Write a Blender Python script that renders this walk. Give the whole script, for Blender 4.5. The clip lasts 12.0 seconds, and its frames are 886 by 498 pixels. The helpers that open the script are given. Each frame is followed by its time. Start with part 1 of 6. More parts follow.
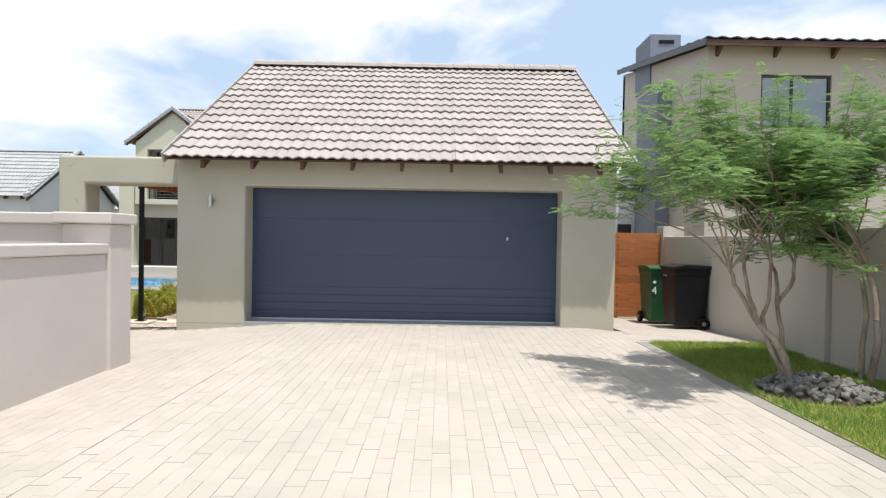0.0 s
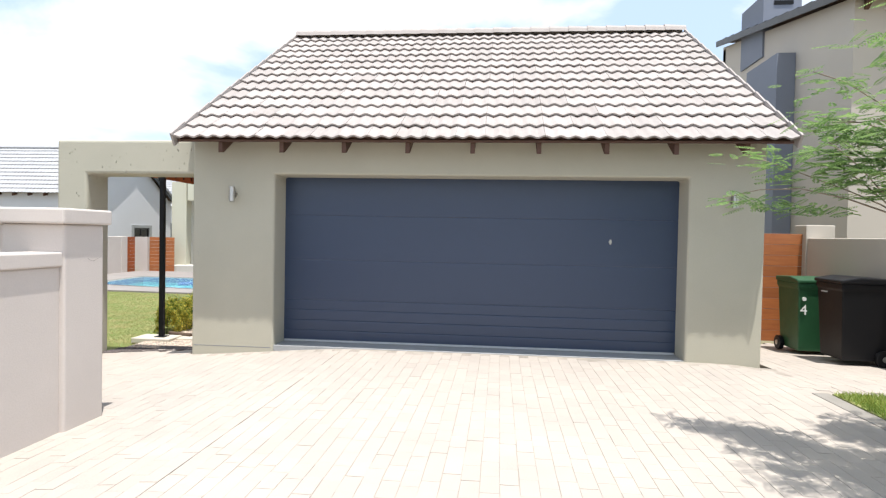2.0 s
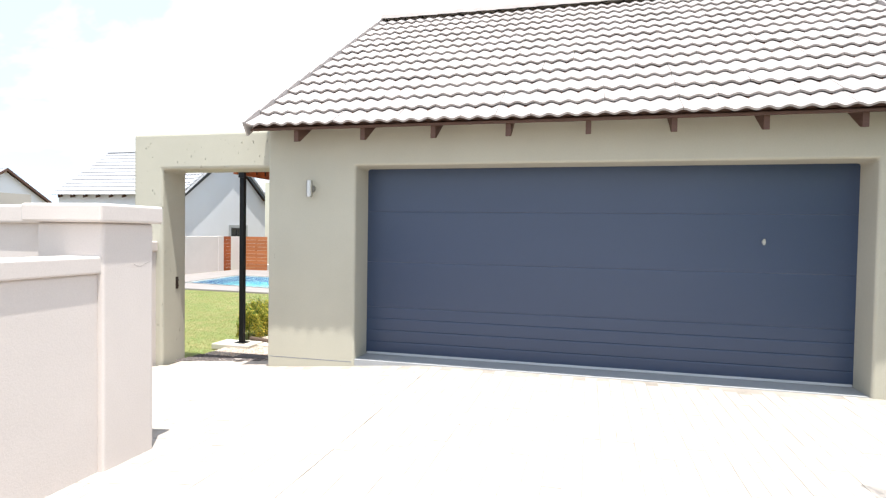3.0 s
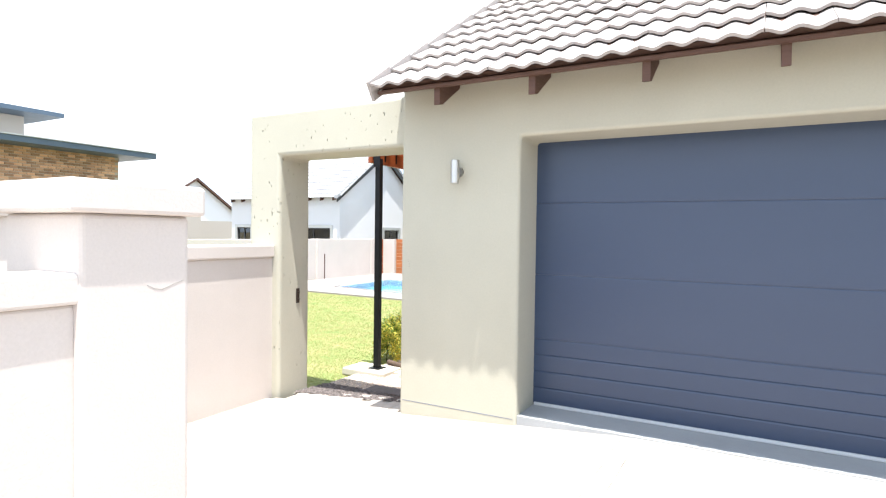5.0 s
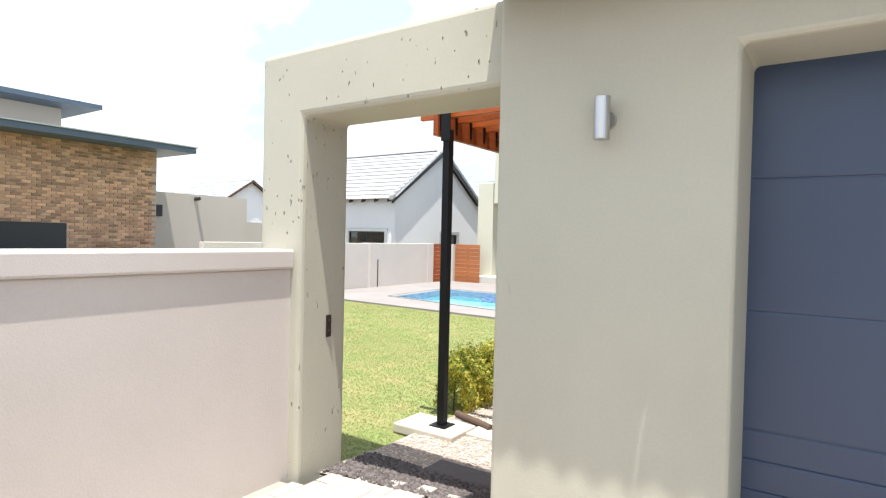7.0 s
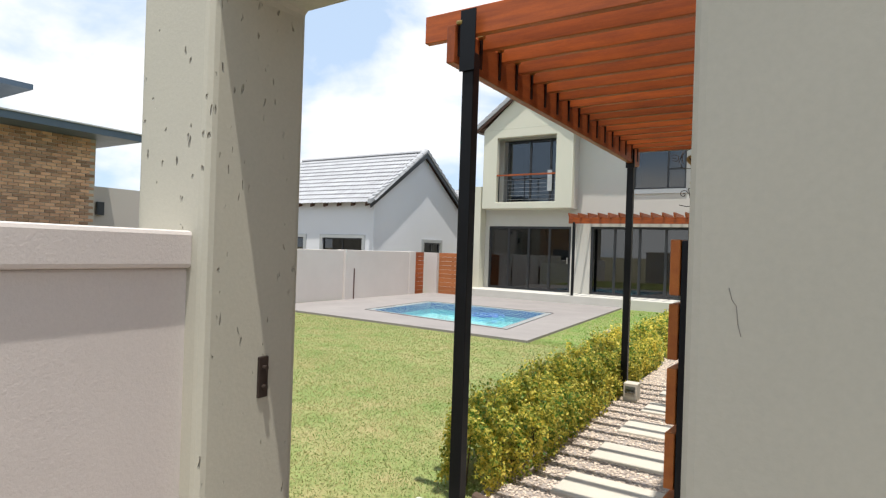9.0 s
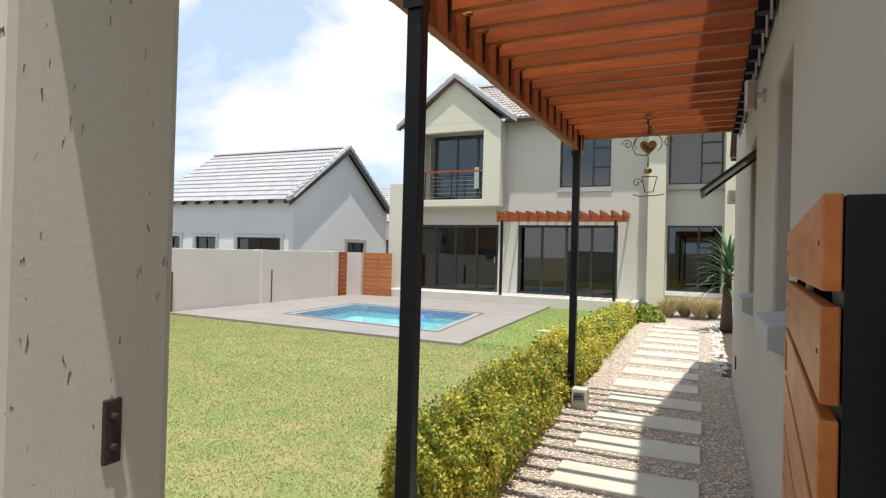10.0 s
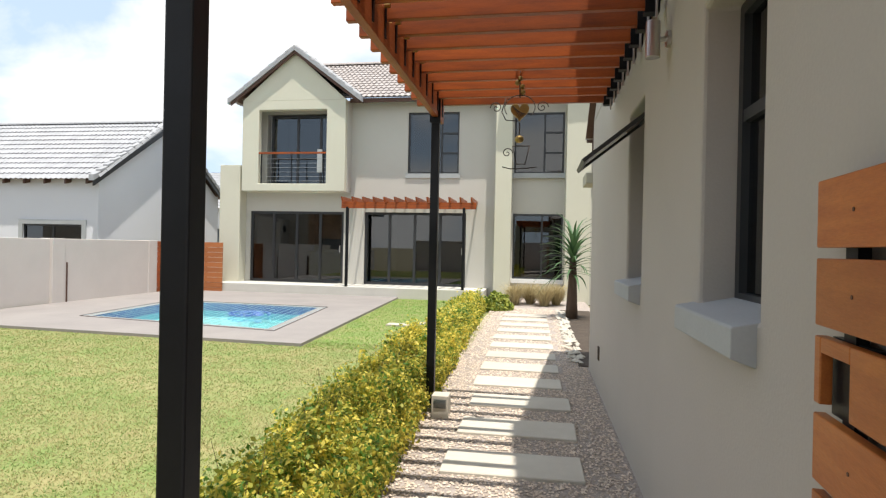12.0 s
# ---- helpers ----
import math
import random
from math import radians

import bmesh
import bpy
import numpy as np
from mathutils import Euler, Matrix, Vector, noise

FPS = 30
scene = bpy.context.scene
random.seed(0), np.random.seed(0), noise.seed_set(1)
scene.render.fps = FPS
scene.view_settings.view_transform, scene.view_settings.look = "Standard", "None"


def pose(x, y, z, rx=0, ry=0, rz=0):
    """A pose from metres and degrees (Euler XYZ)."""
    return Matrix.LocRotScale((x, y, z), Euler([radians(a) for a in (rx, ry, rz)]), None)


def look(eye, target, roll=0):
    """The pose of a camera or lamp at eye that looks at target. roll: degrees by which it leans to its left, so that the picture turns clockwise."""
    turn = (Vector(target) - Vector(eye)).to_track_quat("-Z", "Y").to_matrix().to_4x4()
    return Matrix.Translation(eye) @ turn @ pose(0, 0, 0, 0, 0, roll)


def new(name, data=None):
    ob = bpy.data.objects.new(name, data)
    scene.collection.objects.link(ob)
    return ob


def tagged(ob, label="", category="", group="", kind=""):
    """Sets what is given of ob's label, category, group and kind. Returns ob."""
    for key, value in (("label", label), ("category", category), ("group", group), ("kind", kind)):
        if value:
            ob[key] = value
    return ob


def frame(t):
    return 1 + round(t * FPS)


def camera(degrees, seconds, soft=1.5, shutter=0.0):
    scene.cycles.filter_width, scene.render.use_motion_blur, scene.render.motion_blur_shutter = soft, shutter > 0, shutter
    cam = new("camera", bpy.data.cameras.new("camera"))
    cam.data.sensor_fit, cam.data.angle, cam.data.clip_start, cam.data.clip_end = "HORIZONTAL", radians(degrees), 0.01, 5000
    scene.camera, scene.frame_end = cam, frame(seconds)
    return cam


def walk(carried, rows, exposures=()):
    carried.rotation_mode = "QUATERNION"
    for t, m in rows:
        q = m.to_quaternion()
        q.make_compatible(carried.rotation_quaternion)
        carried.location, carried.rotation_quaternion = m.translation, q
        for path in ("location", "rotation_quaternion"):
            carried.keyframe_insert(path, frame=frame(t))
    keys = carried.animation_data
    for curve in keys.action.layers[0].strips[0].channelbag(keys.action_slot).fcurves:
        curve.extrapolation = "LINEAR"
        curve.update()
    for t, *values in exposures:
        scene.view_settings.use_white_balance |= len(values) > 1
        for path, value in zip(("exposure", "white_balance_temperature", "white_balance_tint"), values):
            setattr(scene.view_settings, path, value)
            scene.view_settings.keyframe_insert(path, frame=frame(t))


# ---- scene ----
cam = camera(75.0, 12.0, 1.25)
PATH = [
    (0, (0.59, -8.931, 1.319), (0.596, -6.931, 1.289), 1.0),
    (0.5, (0.574, -8.436, 1.337), (0.571, -6.436, 1.302), 1.1),
    (1, (0.509, -7.924, 1.361), (0.485, -5.924, 1.325), 1.1),
    (1.5, (0.42, -7.384, 1.386), (0.333, -5.387, 1.342), 1.1),
    (2, (0.304, -6.854, 1.395), (0.11, -4.864, 1.35), 1.1),
    (2.5, (0.161, -6.321, 1.388), (-0.161, -4.348, 1.34), 1.2),
    (3, (0.009, -5.828, 1.398), (-0.481, -3.89, 1.343), 0.9),
    (5, (-0.837, -4.048, 1.376), (-1.812, -2.303, 1.323), 0.8),
    (5.5, (-1.124, -3.646, 1.38), (-2.164, -1.938, 1.325), 0.9),
    (6, (-1.443, -3.216, 1.361), (-2.531, -1.539, 1.31), 1.1),
    (6.5, (-1.784, -2.813, 1.358), (-2.906, -1.158, 1.311), 1.3),
    (8.5, (-3.04, -1.415, 1.235), (-4.184, 0.226, 1.234), 1.6),
    (9, (-3.319, -1.079, 1.207), (-4.388, 0.611, 1.212), 1.9),
    (9.5, (-3.57, -0.805, 1.185), (-4.548, 0.94, 1.196), 1.4),
    (10, (-3.745, -0.543, 1.155), (-4.579, 1.275, 1.171), 1.5),
    (10.5, (-3.878, -0.29, 1.14), (-4.578, 1.583, 1.159), 1.5),
    (11, (-3.963, -0.077, 1.124), (-4.513, 1.846, 1.141), 1.4),
    (11.5, (-4.022, 0.173, 1.108), (-4.451, 2.126, 1.117), 1.2),
    (12, (-4.066, 0.381, 1.101), (-4.392, 2.354, 1.097), 1.2),
]
walk(cam, [(t, look(eye, target, roll)) for t, eye, target, roll in PATH],
     [(0, 0.34, 6620, 9), (1.5, 0.46, 6550, 10), (2.5, 0.8, 6500, 10), (3.2, 1.1, 6450, 10), (4.8, 1.48, 6400, 10), (5.5, 1.46, 6400, 10), (6.5, 1.26, 6500, 10),
      (8.4, 0.35, 6550, 10), (9.5, 0.42, 6650, 10), (10.5, 0.40, 6780, 10), (12, 0.52, 6800, 10)])

# ---- place ----
# world, sun
SUN_WAY = Vector((0.13, -0.20, 1.0)).normalized()


def setup_world():
    w = bpy.data.worlds.new("sky")
    scene.world = w
    w.use_nodes = True
    nt = w.node_tree
    nt.nodes.clear()
    out = nt.nodes.new("ShaderNodeOutputWorld")
    bg = nt.nodes.new("ShaderNodeBackground")
    sky = nt.nodes.new("ShaderNodeTexSky")
    sky.sky_type = "NISHITA"
    sky.sun_disc = False
    sky.sun_elevation = math.asin(SUN_WAY.z)
    sky.sun_rotation = math.atan2(SUN_WAY.x, SUN_WAY.y)
    sky.altitude = 1500
    co = nt.nodes.new("ShaderNodeTexCoord")
    mp = nt.nodes.new("ShaderNodeMapping")
    mp.inputs["Scale"].default_value = (1.0, 1.0, 2.0)
    mp.inputs["Location"].default_value = CLOUD_SHIFT
    nz = nt.nodes.new("ShaderNodeTexNoise")
    nz.inputs["Scale"].default_value = 2.3
    nz.inputs["Detail"].default_value = 9
    nz.inputs["Roughness"].default_value = 0.52
    nz.inputs["Distortion"].default_value = 0.25
    ramp = nt.nodes.new("ShaderNodeValToRGB")
    ramp.color_ramp.elements[0].position, ramp.color_ramp.elements[1].position = 0.46, 0.58
    mix = nt.nodes.new("ShaderNodeMix")
    mix.data_type = "RGBA"
    mix.inputs["B"].default_value = (14.5, 14.7, 15.0, 1)
    pale = nt.nodes.new("ShaderNodeMix")
    pale.data_type = "RGBA"
    pale.inputs["Factor"].default_value = 0.62
    pale.inputs["B"].default_value = (10.9, 14.0, 18.2, 1)
    L = nt.links.new
    L(co.outputs["Generated"], mp.inputs["Vector"])
    L(mp.outputs["Vector"], nz.inputs["Vector"])
    L(nz.outputs["Fac"], ramp.inputs["Fac"])
    L(ramp.outputs["Color"], mix.inputs["Factor"])
    L(sky.outputs["Color"], pale.inputs["A"])
    L(pale.outputs["Result"], mix.inputs["A"])
    L(mix.outputs["Result"], bg.inputs["Color"])
    bg.inputs["Strength"].default_value = SKY
    L(bg.outputs["Background"], out.inputs["Surface"])
    sun = bpy.data.lights.new("sun", "SUN")
    sun.energy, sun.angle, sun.color = SUN, radians(0.55), (1.0, 0.97, 0.915)
    ob = new("sun", sun)
    ob.matrix_world = look(SUN_WAY * 50, (0, 0, 0))


SKY, SUN = 0.06, 4.3
CLOUD_SHIFT = (0.3, 0.1, 0.0)
setup_world()

# ---- materials ----


def mat(name, color, rough=0.8, metal=0.0, vary=0.12, scale=3.0, fine=60.0, bump=0.15, depth=0.004, tint=None, piece=0.0, island=0.0,
        stretch=(1, 1, 1), spec=0.5, emit=None):
    """A procedural surface: colour drifting at two scales, fine relief, and a shade of its own for each piece."""
    m = bpy.data.materials.new(name)
    m.use_nodes = True
    nt = m.node_tree
    N, L = nt.nodes, nt.links.new
    bs = N["Principled BSDF"]
    bs.inputs["Roughness"].default_value = rough
    bs.inputs["Metallic"].default_value = metal
    bs.inputs["Specular IOR Level"].default_value = spec
    geo = N.new("ShaderNodeNewGeometry")
    mp = N.new("ShaderNodeMapping")
    mp.inputs["Scale"].default_value = stretch
    L(geo.outputs["Position"], mp.inputs["Vector"])

    def noise_tex(s, detail, rough_=0.6):
        n = N.new("ShaderNodeTexNoise")
        n.inputs["Scale"].default_value = s
        n.inputs["Detail"].default_value = detail
        n.inputs["Roughness"].default_value = rough_
        L(mp.outputs["Vector"], n.inputs["Vector"])
        return n

    big, small = noise_tex(scale, 4), noise_tex(fine, 3)
    c = color
    t = tint or tuple(v * 0.6 for v in c)
    mix = N.new("ShaderNodeMix")
    mix.data_type = "RGBA"
    mix.inputs["A"].default_value, mix.inputs["B"].default_value = (*c, 1), (*t, 1)
    r = N.new("ShaderNodeMapRange")
    r.inputs["From Min"].default_value, r.inputs["From Max"].default_value = 0.35, 0.75
    r.inputs["To Max"].default_value = min(1.0, vary * 4) if tint else min(1.0, vary * 3)
    L(big.outputs["Fac"], r.inputs["Value"])
    L(r.outputs["Result"], mix.inputs["Factor"])
    val = N.new("ShaderNodeMapRange")
    val.inputs["To Min"].default_value, val.inputs["To Max"].default_value = 1 - vary, 1 + vary
    L(small.outputs["Fac"], val.inputs["Value"])
    shade = val.outputs["Result"]
    for amount, node, sock in ((piece, "ShaderNodeObjectInfo", "Random"), (island, "ShaderNodeNewGeometry", "Random Per Island")):
        if amount:
            o = N.new(node)
            k = N.new("ShaderNodeMapRange")
            k.inputs["To Min"].default_value, k.inputs["To Max"].default_value = 1 - amount, 1 + amount
            L(o.outputs[sock], k.inputs["Value"])
            mul = N.new("ShaderNodeMath")
            mul.operation = "MULTIPLY"
            L(shade, mul.inputs[0])
            L(k.outputs["Result"], mul.inputs[1])
            shade = mul.outputs[0]
    sc = N.new("ShaderNodeVectorMath")
    sc.operation = "SCALE"
    L(mix.outputs["Result"], sc.inputs[0])
    L(shade, sc.inputs["Scale"])
    L(sc.outputs["Vector"], bs.inputs["Base Color"])
    rr = N.new("ShaderNodeMapRange")
    rr.inputs["To Min"].default_value, rr.inputs["To Max"].default_value = max(0.02, rough - 0.1), min(1, rough + 0.08)
    L(big.outputs["Fac"], rr.inputs["Value"])
    L(rr.outputs["Result"], bs.inputs["Roughness"])
    if bump:
        b = N.new("ShaderNodeBump")
        b.inputs["Strength"].default_value = bump
        b.inputs["Distance"].default_value = depth
        L(small.outputs["Fac"], b.inputs["Height"])
        L(b.outputs["Normal"], bs.inputs["Normal"])
    return m


def leaf_mat(name, a, b, through_light=0.35, span=(0.45, 1.3)):
    """Leaves: each its own mix of two greens, some light passing through."""
    m = bpy.data.materials.new(name)
    m.use_nodes = True
    nt = m.node_tree
    N, L = nt.nodes, nt.links.new
    bs, out = N["Principled BSDF"], N["Material Output"]
    geo = N.new("ShaderNodeNewGeometry")
    n = N.new("ShaderNodeTexNoise")
    n.inputs["Scale"].default_value = 2.2
    L(geo.outputs["Position"], n.inputs["Vector"])
    add = N.new("ShaderNodeMath")
    add.operation = "ADD"
    L(geo.outputs["Random Per Island"], add.inputs[0])
    L(n.outputs["Fac"], add.inputs[1])
    r = N.new("ShaderNodeMapRange")
    r.inputs["From Min"].default_value, r.inputs["From Max"].default_value = span
    L(add.outputs[0], r.inputs["Value"])
    mix = N.new("ShaderNodeMix")
    mix.data_type = "RGBA"
    mix.inputs["A"].default_value, mix.inputs["B"].default_value = (*a, 1), (*b, 1)
    L(r.outputs["Result"], mix.inputs["Factor"])
    L(mix.outputs["Result"], bs.inputs["Base Color"])
    bs.inputs["Roughness"].default_value = 0.55
    tr = N.new("ShaderNodeBsdfTranslucent")
    L(mix.outputs["Result"], tr.inputs["Color"])
    ms = N.new("ShaderNodeMixShader")
    ms.inputs["Fac"].default_value = through_light
    L(bs.outputs["BSDF"], ms.inputs[1])
    L(tr.outputs["BSDF"], ms.inputs[2])
    L(ms.outputs["Shader"], out.inputs["Surface"])
    return m


def glass_mat(name, color=(0.8, 0.85, 0.88), gloss=0.12):
    """Window glass: mostly clear, mirrored more towards grazing angles."""
    m = bpy.data.materials.new(name)
    m.use_nodes = True
    nt = m.node_tree
    N, L = nt.nodes, nt.links.new
    out = N["Material Output"]
    N.remove(N["Principled BSDF"])
    clear, mirror, fr = N.new("ShaderNodeBsdfTransparent"), N.new("ShaderNodeBsdfGlossy"), N.new("ShaderNodeFresnel")
    clear.inputs["Color"].default_value = (*color, 1)
    mirror.inputs["Roughness"].default_value = 0.01
    fr.inputs["IOR"].default_value = 1.5 + gloss
    k = N.new("ShaderNodeMath")
    k.operation = "MULTIPLY_ADD"
    k.inputs[1].default_value, k.inputs[2].default_value = 1.0, gloss
    ms = N.new("ShaderNodeMixShader")
    L(fr.outputs["Fac"], k.inputs[0])
    L(k.outputs[0], ms.inputs["Fac"])
    L(clear.outputs["BSDF"], ms.inputs[1])
    L(mirror.outputs["BSDF"], ms.inputs[2])
    L(ms.outputs["Shader"], out.inputs["Surface"])
    return m


def water_mat():
    m = bpy.data.materials.new("pool_water")
    m.use_nodes = True
    nt = m.node_tree
    N, L = nt.nodes, nt.links.new
    bs = N["Principled BSDF"]
    bs.inputs["Base Color"].default_value = (0.75, 0.95, 0.98, 1)
    bs.inputs["Transmission Weight"].default_value = 1.0
    bs.inputs["Roughness"].default_value = 0.02
    bs.inputs["IOR"].default_value = 1.33
    geo, n, b = N.new("ShaderNodeNewGeometry"), N.new("ShaderNodeTexNoise"), N.new("ShaderNodeBump")
    n.inputs["Scale"].default_value = 5
    L(geo.outputs["Position"], n.inputs["Vector"])
    L(n.outputs["Fac"], b.inputs["Height"])
    b.inputs["Strength"].default_value, b.inputs["Distance"].default_value = 0.25, 0.02
    L(b.outputs["Normal"], bs.inputs["Normal"])
    return m


M_WALL = mat("beige_plaster", (0.46, 0.44, 0.36), 0.9, vary=0.07, scale=1.1, fine=70, bump=0.2, depth=0.004)
M_FENCE = mat("pink_grey_plaster", (0.585, 0.53, 0.495), 0.92, vary=0.07, scale=1.0, fine=95, bump=0.3, depth=0.004)
M_HOUSE = mat("house_plaster", (0.53, 0.51, 0.46), 0.9, vary=0.04, scale=0.8, fine=80, bump=0.2)
# Pinker plaster for the garage's garden side, its shade put into a darker base.
M_SIDE = mat("warm_shaded_side_plaster", (0.43, 0.395, 0.355), 0.9, vary=0.05, scale=0.8, fine=80, bump=0.25)
M_CREAM = mat("cream_plaster", (0.60, 0.58, 0.47), 0.9, vary=0.04, scale=0.8, fine=80, bump=0.2)
M_GREYHOUSE = mat("pale_grey_plaster", (0.69, 0.70, 0.73), 0.9, vary=0.03, scale=0.5, fine=60, bump=0.1)
M_NEIGH = mat("warm_grey_plaster", (0.50, 0.455, 0.40), 0.9, vary=0.04, scale=0.6, fine=60, bump=0.2)
M_NEIGHDARK = mat("blue_grey_plaster", (0.20, 0.22, 0.27), 0.85, vary=0.05, scale=0.8, fine=60, bump=0.2)
M_TILE = mat("concrete_roof_tile", (0.37, 0.335, 0.32), 0.85, vary=0.12, scale=6, fine=120, bump=0.3, piece=0.09, tint=(0.30, 0.26, 0.24))
M_TILES = mat("concrete_roof_tiles", (0.37, 0.335, 0.32), 0.85, vary=0.12, scale=6, fine=120, bump=0.2, island=0.09, tint=(0.30, 0.26, 0.24))
M_TILEGREY = mat("grey_roof_tiles", (0.36, 0.365, 0.38), 0.8, vary=0.1, scale=5, fine=90, bump=0.2, island=0.08)
M_TIMBER = mat("dark_rafter_timber", (0.105, 0.052, 0.036), 0.7, vary=0.2, scale=8, fine=60, bump=0.3, stretch=(1, 1, 6))
M_BALAU = mat("oiled_hardwood", (0.385, 0.088, 0.018), 0.4, spec=0.3, vary=0.26, scale=3, fine=45, bump=0.3, depth=0.003, stretch=(1, 9, 9), piece=0.24, tint=(0.21, 0.05, 0.016))
M_BALAUY = mat("oiled_hardwood_long", (0.36, 0.085, 0.02), 0.4, spec=0.3, vary=0.22, scale=3, fine=45, bump=0.3, depth=0.003, stretch=(9, 1, 9), piece=0.16, tint=(0.21, 0.05, 0.016))
M_SLAT = mat("orange_hardwood_slat", (0.42, 0.145, 0.045), 0.5, vary=0.18, scale=3, fine=40, bump=0.25, depth=0.003, stretch=(1, 1, 8), piece=0.15, tint=(0.29, 0.085, 0.03))
M_SLATY = mat("orange_hardwood_board", (0.42, 0.138, 0.03), 0.40, spec=0.3, vary=0.24, scale=3, fine=40, bump=0.25, depth=0.003, stretch=(8, 1, 8), piece=0.18, tint=(0.30, 0.082, 0.02))
M_STEEL = mat("black_painted_steel", (0.0075, 0.008, 0.0095), 0.42, spec=0.22, vary=0.25, scale=10, fine=80, bump=0.05)
M_ALU = mat("charcoal_aluminium", (0.025, 0.027, 0.03), 0.4, vary=0.05, scale=5, fine=60, bump=0.0)
M_DOOR = mat("slate_grey_door_sheet", (0.038, 0.058, 0.108), 0.36, vary=0.05, scale=1.2, fine=240, bump=0.25, depth=0.0015, stretch=(0.25, 1, 1))
M_SEAL = mat("pale_door_seal", (0.55, 0.56, 0.58), 0.5, vary=0.05, bump=0)
M_INOX = mat("brushed_steel", (0.55, 0.54, 0.52), 0.35, metal=1.0, vary=0.05, fine=150, bump=0.05)
M_BRICK = mat("clay_paver", (0.435, 0.383, 0.338), 0.9, vary=0.16, scale=1.1, fine=130, bump=0.4, depth=0.003, piece=0.035, tint=(0.345, 0.312, 0.285))
M_BRICKS = mat("clay_pavers", (0.435, 0.383, 0.338), 0.9, vary=0.16, scale=1.1, fine=130, bump=0.4, depth=0.003, island=0.035, tint=(0.345, 0.312, 0.285))
M_SAND = mat("joint_sand", (0.39, 0.345, 0.30), 0.95, vary=0.35, scale=2.5, fine=200, bump=0.4)
M_STEP = mat("pale_concrete_step", (0.55, 0.53, 0.48), 0.9, vary=0.08, scale=2, fine=120, bump=0.3)
M_BED = mat("dark_bed_soil", (0.075, 0.055, 0.04), 0.95, vary=0.3, scale=6, fine=60, bump=0.8, depth=0.01)
M_KERB = mat("concrete_kerb", (0.27, 0.25, 0.225), 0.9, vary=0.12, scale=2, fine=120, bump=0.4)
# Threshold tone: the blue-grey of the door reveal's shadow is in the colour.
M_APRON = mat("shade_grey_concrete", (0.36, 0.37, 0.38), 0.85, vary=0.1, scale=2, fine=120, bump=0.3)
M_PATIO = mat("stamped_concrete", (0.27, 0.245, 0.23), 0.85, vary=0.14, scale=1.2, fine=60, bump=0.4, tint=(0.20, 0.18, 0.175))
M_PAVER = mat("cream_concrete_slab", (0.52, 0.48, 0.41), 0.9, vary=0.1, scale=3, fine=120, bump=0.3, piece=0.06)
M_GRAVEL = mat("gravel_bed", (0.43, 0.37, 0.33), 0.95, vary=0.3, scale=30, fine=160, bump=0.8, depth=0.01)
M_STONES = mat("gravel_stones", (0.60, 0.50, 0.41), 0.9, vary=0.15, scale=20, fine=200, bump=0.2, island=0.33)
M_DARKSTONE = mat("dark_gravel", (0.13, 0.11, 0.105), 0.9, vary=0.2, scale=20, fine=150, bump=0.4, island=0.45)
M_ROCK = mat("grey_boulder", (0.19, 0.178, 0.165), 0.9, vary=0.3, scale=9, fine=90, bump=0.7, depth=0.01, piece=0.2)
M_SOIL = mat("lawn_soil", (0.18, 0.24, 0.067), 0.95, vary=0.2, scale=2.4, fine=70, bump=0.5, depth=0.008, tint=(0.36, 0.28, 0.14))
M_EARTH = mat("dry_earth", (0.22, 0.19, 0.11), 0.95, vary=0.25, scale=0.3, fine=30, bump=0.4)
M_GRASS = leaf_mat("lawn_blades", (0.15, 0.268, 0.06), (0.40, 0.335, 0.15), 0.4, (0.5, 1.40))
M_GRASSLUSH = leaf_mat("verge_blades", (0.13, 0.25, 0.04), (0.34, 0.39, 0.085), 0.4)
M_GRASSFAR = leaf_mat("green_lawn_blades", (0.16, 0.33, 0.06), (0.27, 0.40, 0.09), 0.4)
M_HEDGE = leaf_mat("hedge_leaves", (0.10, 0.22, 0.03), (0.86, 0.70, 0.13), 0.5, (0.56, 1.40))
M_TREELEAF = leaf_mat("feathery_leaves", (0.105, 0.21, 0.075), (0.31, 0.45, 0.165), 0.45)
M_SHRUB = leaf_mat("shrub_leaves", (0.09, 0.18, 0.03), (0.36, 0.38, 0.06), 0.3)
M_ALOE = leaf_mat("strap_leaves", (0.05, 0.11, 0.05), (0.11, 0.20, 0.08), 0.15)
M_STRAW = leaf_mat("dry_grass_blades", (0.30, 0.245, 0.12), (0.52, 0.43, 0.24), 0.3)
M_BARK = mat("pale_bark", (0.40, 0.33, 0.265), 0.9, vary=0.35, scale=11, fine=60, tint=(0.13, 0.09, 0.065), bump=0.6, depth=0.006, stretch=(1, 1, 0.3))
M_TWIG = mat("brown_twig", (0.10, 0.065, 0.045), 0.9, vary=0.2, bump=0)
M_GREENBIN = mat("green_plastic", (0.02, 0.085, 0.035), 0.45, vary=0.1, scale=4, fine=80, bump=0.05)
M_BLACKBIN = mat("black_plastic", (0.0075, 0.0075, 0.009), 0.45, spec=0.25, vary=0.1, scale=4, fine=80, bump=0.05)
M_WHITE = mat("white_paint", (0.75, 0.75, 0.73), 0.6, vary=0.03, bump=0)
M_CURTAIN = mat("pale_blind", (0.70, 0.74, 0.80), 0.8, vary=0.05, bump=0.1)
# Unseen interiors: the dimness behind the glass is put into these two colours.
M_DARKROOM = mat("painted_dim_room", (0.10, 0.095, 0.085), 0.9, vary=0.1, bump=0)
M_ROOMWALL = mat("darkened_room_wall", (0.16, 0.16, 0.145), 0.9, vary=0.05, bump=0)
M_POOL = mat("pool_mosaic", (0.17, 0.60, 0.62), 0.4, vary=0.2, scale=3, fine=40, bump=0)
